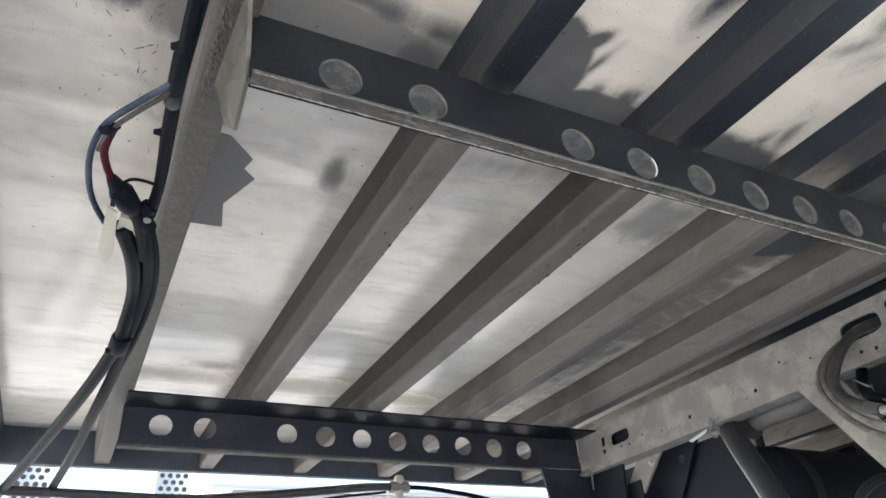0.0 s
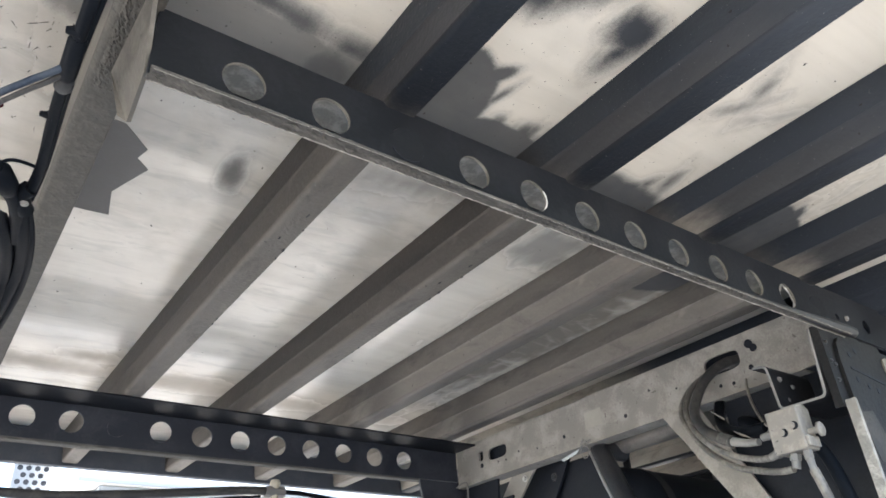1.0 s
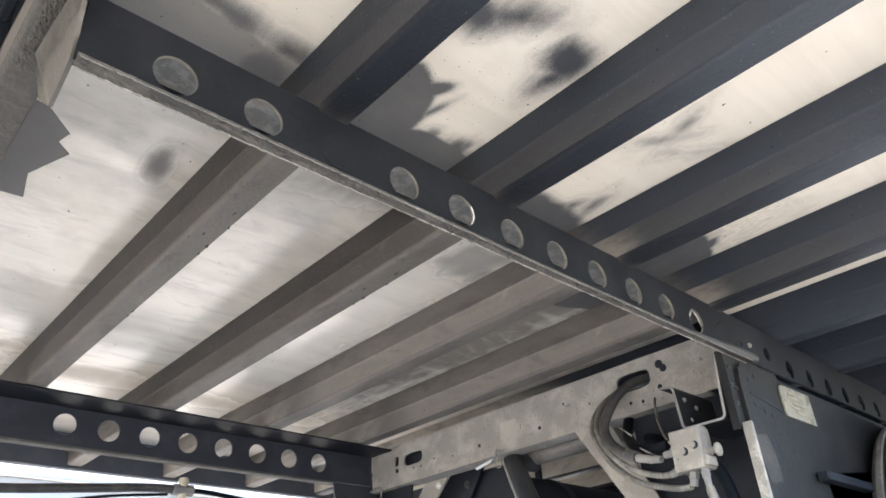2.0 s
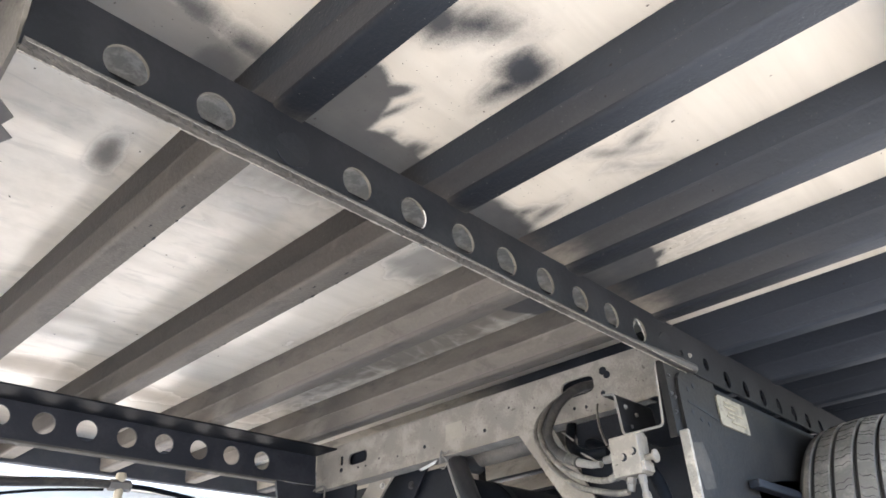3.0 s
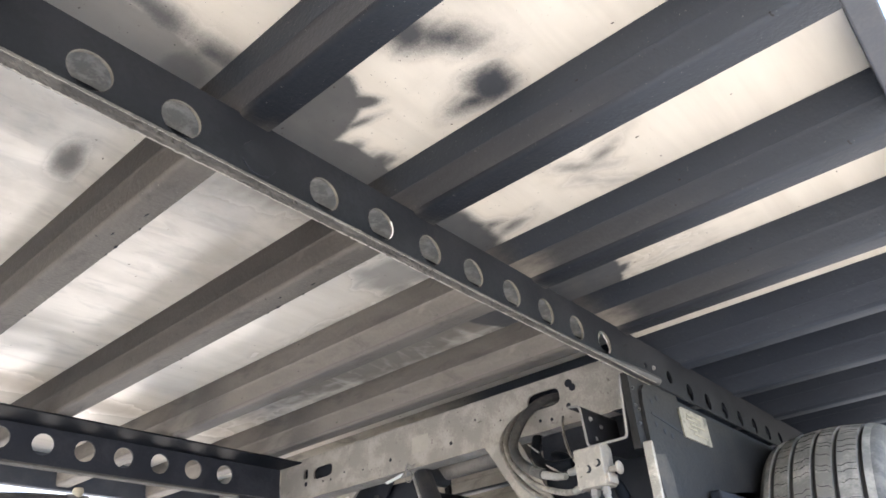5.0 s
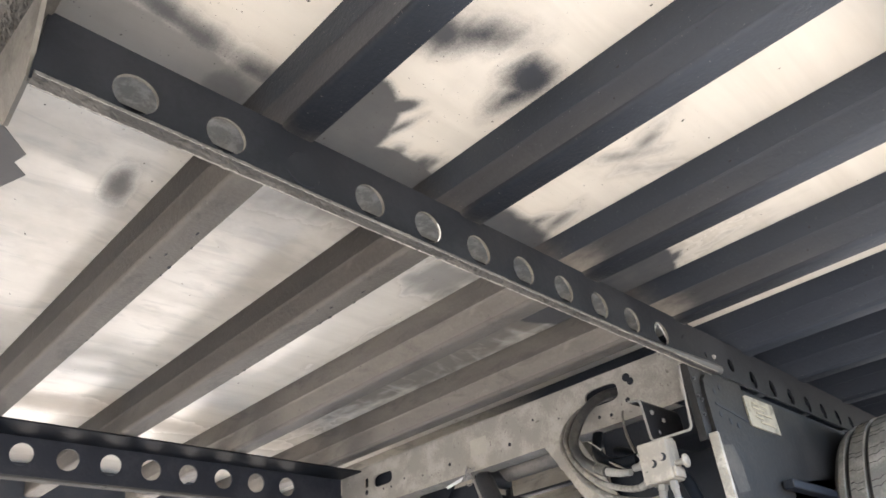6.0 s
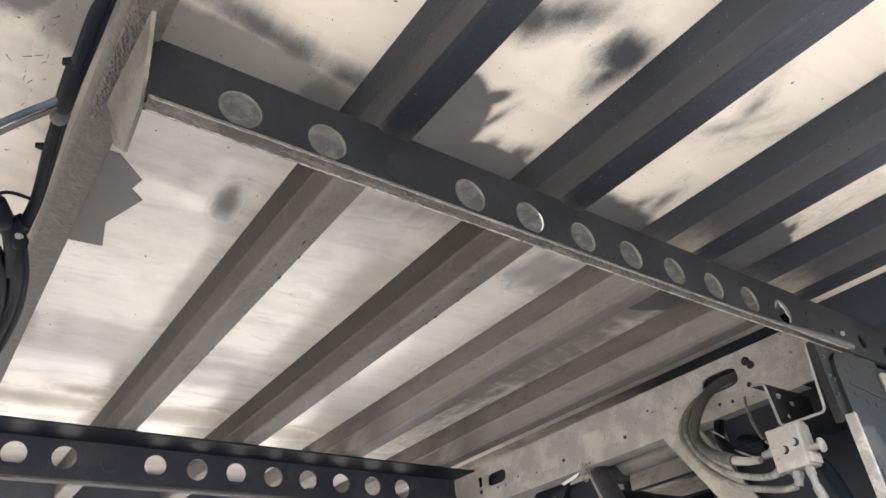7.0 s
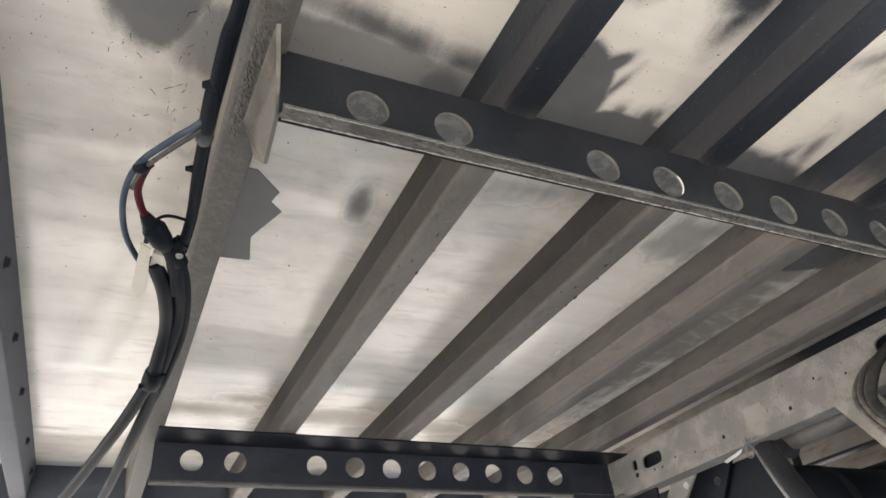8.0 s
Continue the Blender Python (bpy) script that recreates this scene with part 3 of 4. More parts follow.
PROFILE = [(0.5075, 1.0032), (0.5062, 1.0012), (0.5066, 0.9990), (0.5080, 0.9984), (0.5098, 0.9996), (0.5120, 1.0000), (0.5142, 0.9995), (0.5162, 0.9999), (0.5180, 0.9994), (0.5198, 0.9986), (0.5210, 0.9988), (0.5214, 1.0004), (0.5212, 1.0022)]
last = None
for k in range(325):
    x = 0.1055 + 1.2945 * k / 324
    lean = -0.005 if x < 0.25 else 0.0 if x > 0.8 else -0.005 + 0.005 * (x - 0.25) / 0.55
    flake = 0.0009 if rng.random() < 0.25 else 0.0004
    ring = []
    for j, (y, z) in enumerate(PROFILE):
        inner = 0 < j < len(PROFILE) - 1
        ring.append(bm.verts.new((x + rng.gauss(0, 0.0006), y + lean * (0.3 + 0.7 * (0.5214 - y) / 0.0152) + rng.gauss(0, 0.0004) * inner, z + rng.gauss(0, flake) * inner)))
    if last:
        for j in range(len(PROFILE) - 1):
            bm.faces.new((last[j], ring[j], ring[j + 1], last[j + 1]))
        bm.faces.new((last[-1], ring[-1], ring[0], last[0]))
    last = ring
part("bottom_lip", bm, M_LIP, near, "dusty flaking lower edge")
part("lip_fold", prism([(0.5150, 1.0028), (0.5205, 1.0022), (0.5325, 1.0118), (0.5270, 1.0126)], 0, 0.1055, 1.40), M_LIP, near, "fold behind the lower edge")
for y, r, front in ((0.5213, 0.0008, 0.3), (0.5070, 0.00025, 1)):
    line, radii = [], []
    for k in range(260):
        x = 0.107 + 1.29 * k / 259
        lean = -0.005 if x < 0.25 else 0.0 if x > 0.8 else -0.005 + 0.005 * (x - 0.25) / 0.55
        line.append((x, y + lean * front + rng.gauss(0, 0.00018), (0.9985 if front == 1 else 0.9982) + rng.gauss(0, 0.00018)))
        radii.append(max(0.0003, rng.gauss(r, r * 0.4)))
    part("edge_bead", tube(line, radii, 6), M_BEAD, near, "pale worn paint bead along the edge")
# pale rings inside the holes: the lit plate thickness put into colour
for k in range(11):
    if k != 2:
        cx, cz = HOLE_X + HOLE_STEP * k, HOLE_Z
        bm = bmesh.new()
        rings = [[bm.verts.new((cx + r * math.cos(a), y, cz + r * math.sin(a))) for a in [i * math.tau / 36 for i in range(36)]] for r, y in ((HOLE_R - 0.0001, 0.5284), (HOLE_R - 0.0006, 0.5286), (HOLE_R - 0.0006, 0.5324), (HOLE_R - 0.0001, 0.5326))]
        for u in range(4):
            for i in range(36):
                bm.faces.new((rings[u][i], rings[u][(i + 1) % 36], rings[(u + 1) % 4][(i + 1) % 36], rings[(u + 1) % 4][i]))
        part("hole_rim", bm, M_GUSSET, near, "hole rim, pale to paint in its lit edge")
roll = smooth_line([(1.10, 0.514, 1.0055), (1.20, 0.514, 1.006), (1.29, 0.514, 1.007), (1.36, 0.513, 1.008), (1.41, 0.513, 1.009), (1.428, 0.513, 1.009)], 4)
part("rolled_end", tube(roll, [0.003 + 0.0075 * min(1, k / 10) for k in range(len(roll) - 3)] + [0.0098, 0.0075, 0.0035], 16), M_STRUT, near, "rounded end of the lower edge", smooth=True)
for k in (2, 11):
    c = Vector((HOLE_X + HOLE_STEP * k, 0.5315, HOLE_Z))
    d = Vector((-0.05, -1.0, -0.11)).normalized()
    part("blank_disc", tube([c, c + d * 0.003, c + d * 0.004], [HOLE_R, HOLE_R, HOLE_R - 0.0005], 36), M_BEAM, near, "half knocked out blanking disc", smooth=False)
# solid black arc laid on the web in place of the gap's shade
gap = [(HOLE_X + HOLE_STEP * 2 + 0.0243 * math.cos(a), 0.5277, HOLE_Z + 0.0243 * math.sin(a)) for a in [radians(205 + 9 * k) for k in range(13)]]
part("disc_gap", tube(gap, [0.0003] + [0.0012] * 11 + [0.0003], 8), M_BLACK, near, "black arc for the shaded gap round the blanking disc", smooth=True)
# glint on the fifth hole's right edge, modelled as a white arc
glint = [(HOLE_X + HOLE_STEP * 4 + 0.0238 * math.cos(a), 0.5283, HOLE_Z + 0.0238 * math.sin(a)) for a in [radians(-45 + 7.5 * k) for k in range(12)]]
part("rim_glint", tube(glint, [0.0003] + [0.0009] * 10 + [0.0003], 8), M_WALL, near, "white painted glint on the rim of a hole", smooth=True)
foil = [(HOLE_X + HOLE_STEP * 10 + 0.004 + 0.0215 * math.cos(a) + 0.0012 * math.sin(3 * a), 0.533 + 0.002 * math.sin(2 * a), HOLE_Z + 0.0235 * math.sin(a)) for a in [k * math.tau / 30 for k in range(31)]]
part("foil_ring", tube(foil, [0.0017 + 0.0007 * math.sin(k * 1.7) for k in range(31)], 8), M_STEEL, near, "bright crumpled metal ring in a hole", smooth=True)
part("bolt", bolt((1.450, 0.528, 1.051), (0, -1, 0), 0.004, 0.005), M_EDGE, near)
# black strip added for the shade in the gap above the hanger
part("gap_shade_strip", box((1.50, 0.536, 0.95), (3.2, 0.540, 1.003), 0.001), M_BLACK, near)
corners = [Vector(c) for c in ((0.0900, 0.4870, 1.0960), (0.0850, 0.6340, 1.0920), (0.1010, 0.6340, 1.0360), (0.1110, 0.6320, 1.0300), (0.1050, 0.5430, 1.0270))]
bm = bmesh.new()
rims = [[bm.verts.new(c + Vector(o)) for c in corners] for o in ((0, 0, 0), (0.0045, 0, 0.0014))]
bm.faces.new(rims[0])
bm.faces.new(rims[1][::-1])
for k in range(5):
    bm.faces.new((rims[0][k], rims[0][(k + 1) % 5], rims[1][(k + 1) % 5], rims[1][k]))
part("gusset", bm, M_GUSSET, near, "pale dusty gusset plate")

far = thing("chassis_beam", "dark painted chassis beam with a row of round holes", "chassis beam", "chassis beams")
holes = [(HOLE_X + HOLE_STEP * k - 0.013 + 0.0016 * k, HOLE_Z + 0.002, 0.0272, 0.0272) for k in range(11) if k != 2]
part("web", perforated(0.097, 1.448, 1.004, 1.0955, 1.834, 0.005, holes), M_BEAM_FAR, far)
part("top_flange", box((0.097, 1.728, 1.0955), (1.448, 1.839, 1.1002), 0.001), M_BEAM, far)
part("bottom_lip", prism(sheet(rounded([(1.8365, 1.0038), (1.8365, 1.0005), (1.862, 1.0005)], 0.002, 3), 0.004), 0, 0.097, 1.33), M_LIP, far, "dusty lower edge")
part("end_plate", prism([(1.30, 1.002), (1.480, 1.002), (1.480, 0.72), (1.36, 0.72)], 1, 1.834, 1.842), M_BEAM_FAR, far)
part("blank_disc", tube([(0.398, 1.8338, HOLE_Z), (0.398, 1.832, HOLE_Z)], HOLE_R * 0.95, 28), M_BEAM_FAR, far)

# ---- transverse rail with slots ----
rail = thing("cross_rail", "dusty beige steel crossmember with slots and bolt holes", "crossmember")
web = perforated(0.536, 1.832, 0.985, 1.1075, 0.0, 0.006, [(0.818, 1.058, 0.046, 0.0215), (1.628, 1.052, 0.043, 0.0185), (1.708, 1.058, 0.011, 0.015)], 32, 4.0)
web.transform(Matrix(((0, 1, 0, 1.45), (1, 0, 0, 0), (0, 0, 1, 0), (0, 0, 0, 1))))
part("web", web, M_DUSTY, rail)
part("top_flange", box((1.4562, 0.640, 1.103), (1.466, 1.832, 1.1078), 0.001), M_DUSTY, rail)
part("bottom_flange", box((1.446, 0.64, 0.9815), (1.50, 1.83, 0.9846), 0.001), M_DUSTY, rail)
for y, z, r in ((0.743, 1.078, 0.010), (0.734, 1.066, 0.009), (0.751, 1.026, 0.006), (0.834, 1.009, 0.004), (0.801, 1.005, 0.004), (1.116, 1.020, 0.005), (1.339, 1.024, 0.005), (1.705, 1.028, 0.007), (1.625, 1.022, 0.003), (1.59, 1.02, 0.003), (1.45, 1.02, 0.0025), (0.95, 1.04, 0.0025), (1.03, 1.06, 0.003), (1.53, 1.03, 0.003)):
    part("bolt_hole", tube([(1.4502, y, z), (1.4492, y, z)], r, 14), M_BLACK, rail, "dark bolt hole")
part("tape_mark", box((1.4494, 1.195, 1.022), (1.4499, 1.255, 1.066)), worn("pale_mark", (0.30, 0.285, 0.25), (0.36, 0.34, 0.30), 0.75, amount=0.8), rail, "paler square mark")
# added black sheet that stands for the dark inside of the far slot
part("slot_shade_sheet", box((1.470, 1.575, 1.028), (1.474, 1.735, 1.086)), M_BLACK, rail)
brace = [(1.000, 0.984), (0.900, 0.984), (0.752, 0.70), (0.645, 0.52), (0.72, 0.52), (0.862, 0.77)]
part("brace", prism(brace, 0, 1.436, 1.442), M_DUSTY, rail, "pale diagonal brace plate")
tie = thing("wire_tie", "twisted steel wire tie on the crossmember edge", "wire")
ring = [(1.440, 1.262 + 0.012 * math.cos(a), 0.962 + 0.015 * math.sin(a)) for a in [k * math.tau / 20 for k in range(20)]]
part("loop", tube(ring, 0.0015, 8), M_EDGE, tie, smooth=True)
part("twist", tube(smooth_line([(1.440, 1.262, 0.977), (1.436, 1.270, 0.985), (1.438, 1.254, 0.990), (1.434, 1.245, 0.983), (1.438, 1.236, 0.990)], 5), 0.0022, 8), M_EDGE, tie, smooth=True)
part("tail", tube([(1.440, 1.275, 0.972), (1.432, 1.258, 0.996)], 0.0018, 8), M_EDGE, tie)
shard = thing("plastic_shard", "white plastic shard caught under the crossmember", "plastic scrap")
part("flake", prism([(1.29, 0.978), (1.36, 0.966), (1.352, 0.9595), (1.30, 0.968)], 0, 1.447, 1.449), M_POST, shard)

# ---- running gear beyond the rail ----
tube_thing = thing("cross_tube", "dark grey steel tube behind the crossmember", "tube")
part("tube", tube([(1.56, 0.95, 0.994), (1.56, 1.285, 0.994)], 0.031, 28), M_TUBE, tube_thing, smooth=True)
part("rivet", bolt((1.531, 1.075, 1.005), (-1, 0, 0), 0.006, 0.004), M_BLACK, tube_thing)
damper = thing("shock_absorber", "dark steel shock absorber hanging below the crossmember", "shock absorber")
part("cylinder", tube([(1.492, 1.256, 0.985), (1.485, 1.250, 0.965), (1.45, 1.146, 0.777), (1.40, 1.000, 0.50)], [0.018, 0.026, 0.026, 0.026], 28), M_DAMPER, damper, smooth=True)
part("eye", tube([(1.475, 1.250, 0.972), (1.575, 1.250, 0.972)], 0.024, 20), M_DAMPER, damper, smooth=True)
# no real pipe: a bright tube added as the cylinder's left highlight
part("edge_highlight", tube(smooth_line([(1.466, 1.266, 0.965), (1.450, 1.222, 0.880), (1.432, 1.165, 0.777), (1.382, 1.019, 0.50)], 5), 0.0052, 10), M_STEEL, damper, "thin bright tube standing in for the cylinder's highlight", smooth=True)
bar = thing("support_bar", "pale grey flat support bar below the crossmember", "bar")
part("flat_bar", prism([(1.505, 1.010), (1.610, 1.010), (1.728, 0.885), (1.82, 0.79), (1.92, 0.69), (1.83, 0.69), (1.73, 0.79), (1.640, 0.882)], 0, 1.505, 1.513), M_DUSTY, bar)
part("bolt", bolt((1.505, 1.575, 0.965), (-1, 0, 0), 0.007), M_STEEL, bar)
strut = thing("suspension_strut", "dark grey steel strut plate with bolts behind the support bar", "strut")
part("plate", prism([(1.440, 1.020), (1.582, 1.044), (1.701, 0.899), (1.80, 0.78), (1.66, 0.74), (1.553, 0.868)], 0, 1.572, 1.580), M_BLACK, strut)
part("bolt", bolt((1.572, 1.520, 0.965), (-1, 0, 0), 0.009, 0.006), M_DAMPER, strut)
axle = thing("axle", "black truck axle beam with brackets", "axle")
part("beam", tube([(2.22, 0.40, 0.505), (2.22, 1.97, 0.505)], 0.075, 24), M_BLACK, axle, smooth=True)
for y in (0.66, 1.71):
    part("saddle", box((2.10, y - 0.06, 0.42), (2.34, y + 0.06, 0.62), 0.01), M_BLACK, axle)


def bellows(x, y, low, high, r):
    ob = thing("air_spring", "black rubber air spring bellows", "air spring", "air springs")
    part("arm", box((2.20, y - 0.05, low - 0.06), (x + r * 0.7, y + 0.05, low - 0.013), 0.006), M_BLACK, ob)
    line, radii = [], []
    for k in range(25):
        u = k / 24
        line.append((x, y, low + (high - low) * u))
        radii.append(r * (0.82 + 0.18 * abs(math.sin(u * math.pi * 2))) if 0 < k < 24 else r * 0.7)
    part("bellows", tube(line, radii, 32), M_BLACK, ob, smooth=True)
    part("top_plate", box((x - r * 0.8, y - r * 0.8, high), (x + r * 0.8, y + r * 0.8, high + 0.012), 0.003), M_BLACK, ob)
    part("lower_plate", box((x - r * 0.8, y - r * 0.8, low - 0.012), (x + r * 0.8, y + r * 0.8, low), 0.003), M_BLACK, ob)
    return ob


def chamber(x, y, z):
    ob = thing("brake_chamber", "dark steel brake chamber on the axle", "brake chamber", "brake chambers")
    part("can", tube([(x - 0.13, y, z), (x - 0.12, y, z), (x - 0.01, y, z), (x + 0.01, y, z), (x + 0.12, y, z), (x + 0.13, y, z)], [0.06, 0.085, 0.085, 0.085, 0.085, 0.06], 28), M_BLACK, ob, smooth=True)
    part("bracket", box((x + 0.06, y - 0.03, 0.565), (2.24, y + 0.03, 0.590), 0.004), M_BLACK, ob)
    part("clamp_band", tube([(x - 0.012, y, z), (x + 0.012, y, z)], 0.093, 28), M_BRACKET, ob, smooth=True)
    return ob


bellows(2.55, 0.75, 0.60, 1.07, 0.15)
bellows(2.55, 1.61, 0.60, 1.07, 0.15)
chamber(1.78, 0.86, 0.66)
chamber(1.78, 1.66, 0.66)
tank = thing("air_tank", "black air tank hung lengthwise between the chassis beams", "air tank")
part("shell", tube([(1.612, 1.396, 0.833), (1.62, 1.396, 0.833), (1.64, 1.396, 0.833), (1.67, 1.396, 0.833), (2.29, 1.396, 0.833), (2.32, 1.396, 0.833), (2.34, 1.396, 0.833), (2.348, 1.396, 0.833)],
                    [0.05, 0.09, 0.12, 0.14, 0.14, 0.12, 0.09, 0.05], 40), M_BLACK, tank, smooth=True)
for x in (1.76, 2.20):
    band = part("strap", tube([(x - 0.016, 1.396, 0.833), (x + 0.016, 1.396, 0.833)], 0.143, 40), M_BRACKET, tank, smooth=True)
    part("hanger", box((x - 0.006, 1.386, 0.974), (x + 0.006, 1.406, 1.1005), 0.001), M_BRACKET, band)
part("drain_valve", tube([(1.80, 1.262, 0.800), (1.80, 1.238, 0.788)], 0.012, 12), M_EDGE, tank, "small pale drain valve")
hose("air_hose", "black air hose sagging beside the tank", [(1.58, 1.02, 0.60), (1.60, 1.06, 0.74), (1.66, 1.03, 0.80), (1.75, 1.00, 0.79), (1.85, 0.98, 0.72), (1.95, 0.96, 0.60)], 0.011, M_DAMPER)
panel = thing("suspension_bracket", "black steel suspension bracket under the far beam", "bracket")
part("plate", prism([(1.66, 0.99), (1.83, 0.99), (1.83, 0.55), (1.70, 0.55), (1.68, 0.75)], 0, 1.47, 1.478), M_BLACK, panel)
part("cross_plate", prism([(1.30, 0.998), (1.83, 0.998), (1.83, 0.50), (1.30, 0.50)], 0, 1.592, 1.597), M_BLACK, panel)
part("hook", tube(smooth_line([(1.44, 1.83, 0.985), (1.44, 1.80, 0.992), (1.44, 1.775, 0.985), (1.44, 1.775, 0.93)], 5), 0.0026, 10), M_EDGE, panel, "bent grey wire hook", smooth=True)
part("arm", prism([(1.50, 0.93), (2.22, 0.62), (2.22, 0.44), (1.50, 0.60)], 1, 1.63, 1.70), M_BLACK, panel)

# ---- axle hanger beside the wheel ----
hanger = thing("axle_hanger", "dark steel axle hanger plate below the chassis beam", "hanger plate")
plate = [(1.331, 0.862), (1.331, 0.945), (1.337, 0.972), (1.352, 0.986), (1.40, 0.993), (1.505, 0.996), (1.512, 0.978), (3.2, 0.974), (3.2, 0.80), (1.80, 0.83), (1.62, 0.80), (1.60, 0.45), (1.318, 0.45), (1.318, 0.862)]
part("plate", prism(plate, 1, 0.5145, 0.5222), M_HANGER, hanger)
part("edge_flange", prism([(1.309, 0.858), (1.3115, 0.8625), (1.3175, 0.860), (1.3175, 0.45), (1.309, 0.45)], 1, 0.505, 0.522), M_CRUST, hanger, "pale worn flange edge")
part("seam", prism([(1.360, 0.930), (1.50, 0.914), (1.50, 0.909), (1.360, 0.926)], 1, 0.5130, 0.5150), M_BLACK, hanger)
part("worn_patch", prism([(1.335, 0.842), (1.385, 0.850), (1.400, 0.815), (1.403, 0.765), (1.350, 0.756), (1.338, 0.80)], 1, 0.5138, 0.5147), worn("rubbed_hanger_paint", (0.014, 0.0136, 0.0135), (0.042, 0.038, 0.034), 0.7, amount=0.9, scale=18), hanger, "rubbed pale patch")
part("back_plate", box((1.460, 0.522, 0.45), (1.468, 0.845, 0.975), 0.002), M_BLACK, hanger)
part("lower_bar", box((1.56, 0.488, 0.782), (1.80, 0.512, 0.800), 0.003), M_BLACK, hanger, "dusty lower bar")
for x, z in ((1.372, 0.908), (1.408, 0.900), (1.440, 0.896), (1.40, 0.968), (1.372, 0.955)):
    part("bolt_hole", tube([(x, 0.5148, z), (x, 0.5136, z)], 0.006, 12), M_BLACK, hanger, "dark bolt hole")
sticker = part("type_plate", prism([(1.497, 0.966), (1.510, 0.972), (1.640, 0.972), (1.640, 0.905), (1.497, 0.905)], 1, 0.510, 0.5135), M_STICKER, hanger, "faded cream type plate with worn print")
for k, (a, b) in enumerate(((1.53, 1.60), (1.525, 1.585), (1.54, 1.615), (1.53, 1.57), (1.55, 1.62))):
    part("print_bar", box((a, 0.5085, 0.957 - 0.010 * k), (b, 0.5098, 0.961 - 0.010 * k)), M_PRINT, sticker)

bracket = thing("valve_bracket", "folded dark steel bracket holding the air valve", "bracket")
line = rounded([(0.540, 1.002), (0.547, 0.876), (0.635, 0.876), (0.641, 0.963), (0.668, 0.967)], 0.010, 5)
part("folded_plate", prism(sheet(line, 0.005), 0, 1.302, 1.45), M_BRACKET, bracket)
part("plate_edge", prism(sheet(line, 0.0046), 0, 1.3002, 1.3018), M_EDGE, bracket, "bare worn front edge")
part("side_plate", prism([(1.3017, 1.004), (1.45, 1.004), (1.45, 0.87), (1.3017, 0.85)], 1, 0.5225, 0.538), M_HANGER, bracket)
for y, z, x in ((0.634, 0.94, 1.33), (0.634, 0.90, 1.34), (0.634, 0.93, 1.37)):
    part("bolt", bolt((x, y + 0.004, z), (0, -1, 0), 0.0042, 0.006), M_EDGE, bracket)
for y, z, x in ((0.5435, 0.975, 1.325), (0.546, 0.92, 1.33), (0.5435, 0.95, 1.37), (0.548, 0.905, 1.36)):
    part("bolt", bolt((x, 0.543, z), (0, 1, 0), 0.0042, 0.010), M_EDGE, bracket)
for z, x in ((0.972, 1.312), (0.935, 1.310), (0.930, 1.322), (0.900, 1.314)):
    part("bolt", bolt((x, 0.5225, z), (0, -1, 0), 0.0028, 0.004), M_DAMPER, bracket)

valve = thing("air_valve", "grey cast aluminium air valve block with hose fittings", "valve")
part("body", box((1.262, 0.588, 0.790), (1.306, 0.650, 0.866), 0.003), M_ALU, valve)
part("port_block", box((1.264, 0.581, 0.793), (1.300, 0.5885, 0.812), 0.002), M_ALU, valve)
part("mount", box((1.290, 0.595, 0.8655), (1.312, 0.64, 0.874), 0.002), M_ALU, valve)
for y, z in ((0.600, 0.832), (0.622, 0.824)):
    part("recess", tube([(1.2625, y, z), (1.2612, y, z)], 0.0075, 16), M_BLACK, valve, "dark round recess")
    part("plug", tube([(1.2612, y + 0.0035, z + 0.001), (1.2585, y + 0.0035, z + 0.001)], 0.006, 16), M_ALU, valve)
part("knob", tube([(1.285, 0.5890, 0.820), (1.285, 0.570, 0.820), (1.285, 0.5695, 0.820), (1.285, 0.5655, 0.820), (1.285, 0.5645, 0.820)], [0.006, 0.006, 0.0125, 0.0125, 0.0115], 24), M_ALU, valve, "plated round knob", smooth=True)


def fitting(parent, a, b, r):
    a, b = Vector(a), Vector(b)
    d = b - a
    p = part("fitting", tube([a, a + d * 0.45], r, 6), M_EDGE, parent, "hexagon hose fitting")
    part("collar", tube([a + d * 0.45, a + d * 0.5, a + d], [r * 0.7, r * 0.8, r * 0.7], 16), M_EDGE, p)


fitting(valve, (1.285, 0.650, 0.833), (1.285, 0.678, 0.832), 0.0095)
fitting(valve, (1.285, 0.648, 0.800), (1.285, 0.672, 0.794), 0.0095)
fitting(valve, (1.285, 0.625, 0.790), (1.285, 0.630, 0.765), 0.010)
fitting(valve, (1.280, 0.600, 0.790), (1.280, 0.598, 0.757), 0.008)

big = hose("air_hose", "thick grey air hose looping out of the crossmember slot", [(1.490, 0.797, 1.068), (1.460, 0.812, 1.059), (1.435, 0.830, 1.044), (1.410, 0.851, 1.015), (1.390, 0.866, 0.976), (1.375, 0.868, 0.941), (1.355, 0.842, 0.901), (1.330, 0.795, 0.868), (1.308, 0.752, 0.846)], 0.0112, M_HOSE_DARK)
part("crimp", tube([(1.308, 0.752, 0.846), (1.298, 0.718, 0.834), (1.290, 0.689, 0.828)], [0.0088, 0.0078, 0.0066], 14), M_EDGE, big, "pale crimped sleeve", smooth=True)
ribs = bmesh.new()
for k in range(7):
    a, b = Vector((1.308, 0.752, 0.846)), Vector((1.330, 0.795, 0.868))
    c = a + (b - a) * (0.08 + 0.11 * k)
    add_tube(ribs, [c, c + (b - a) * 0.045], 0.0120, 14)
part("ribbed_end", ribs, M_HOSE, big, "ribbed end of the hose", smooth=True)
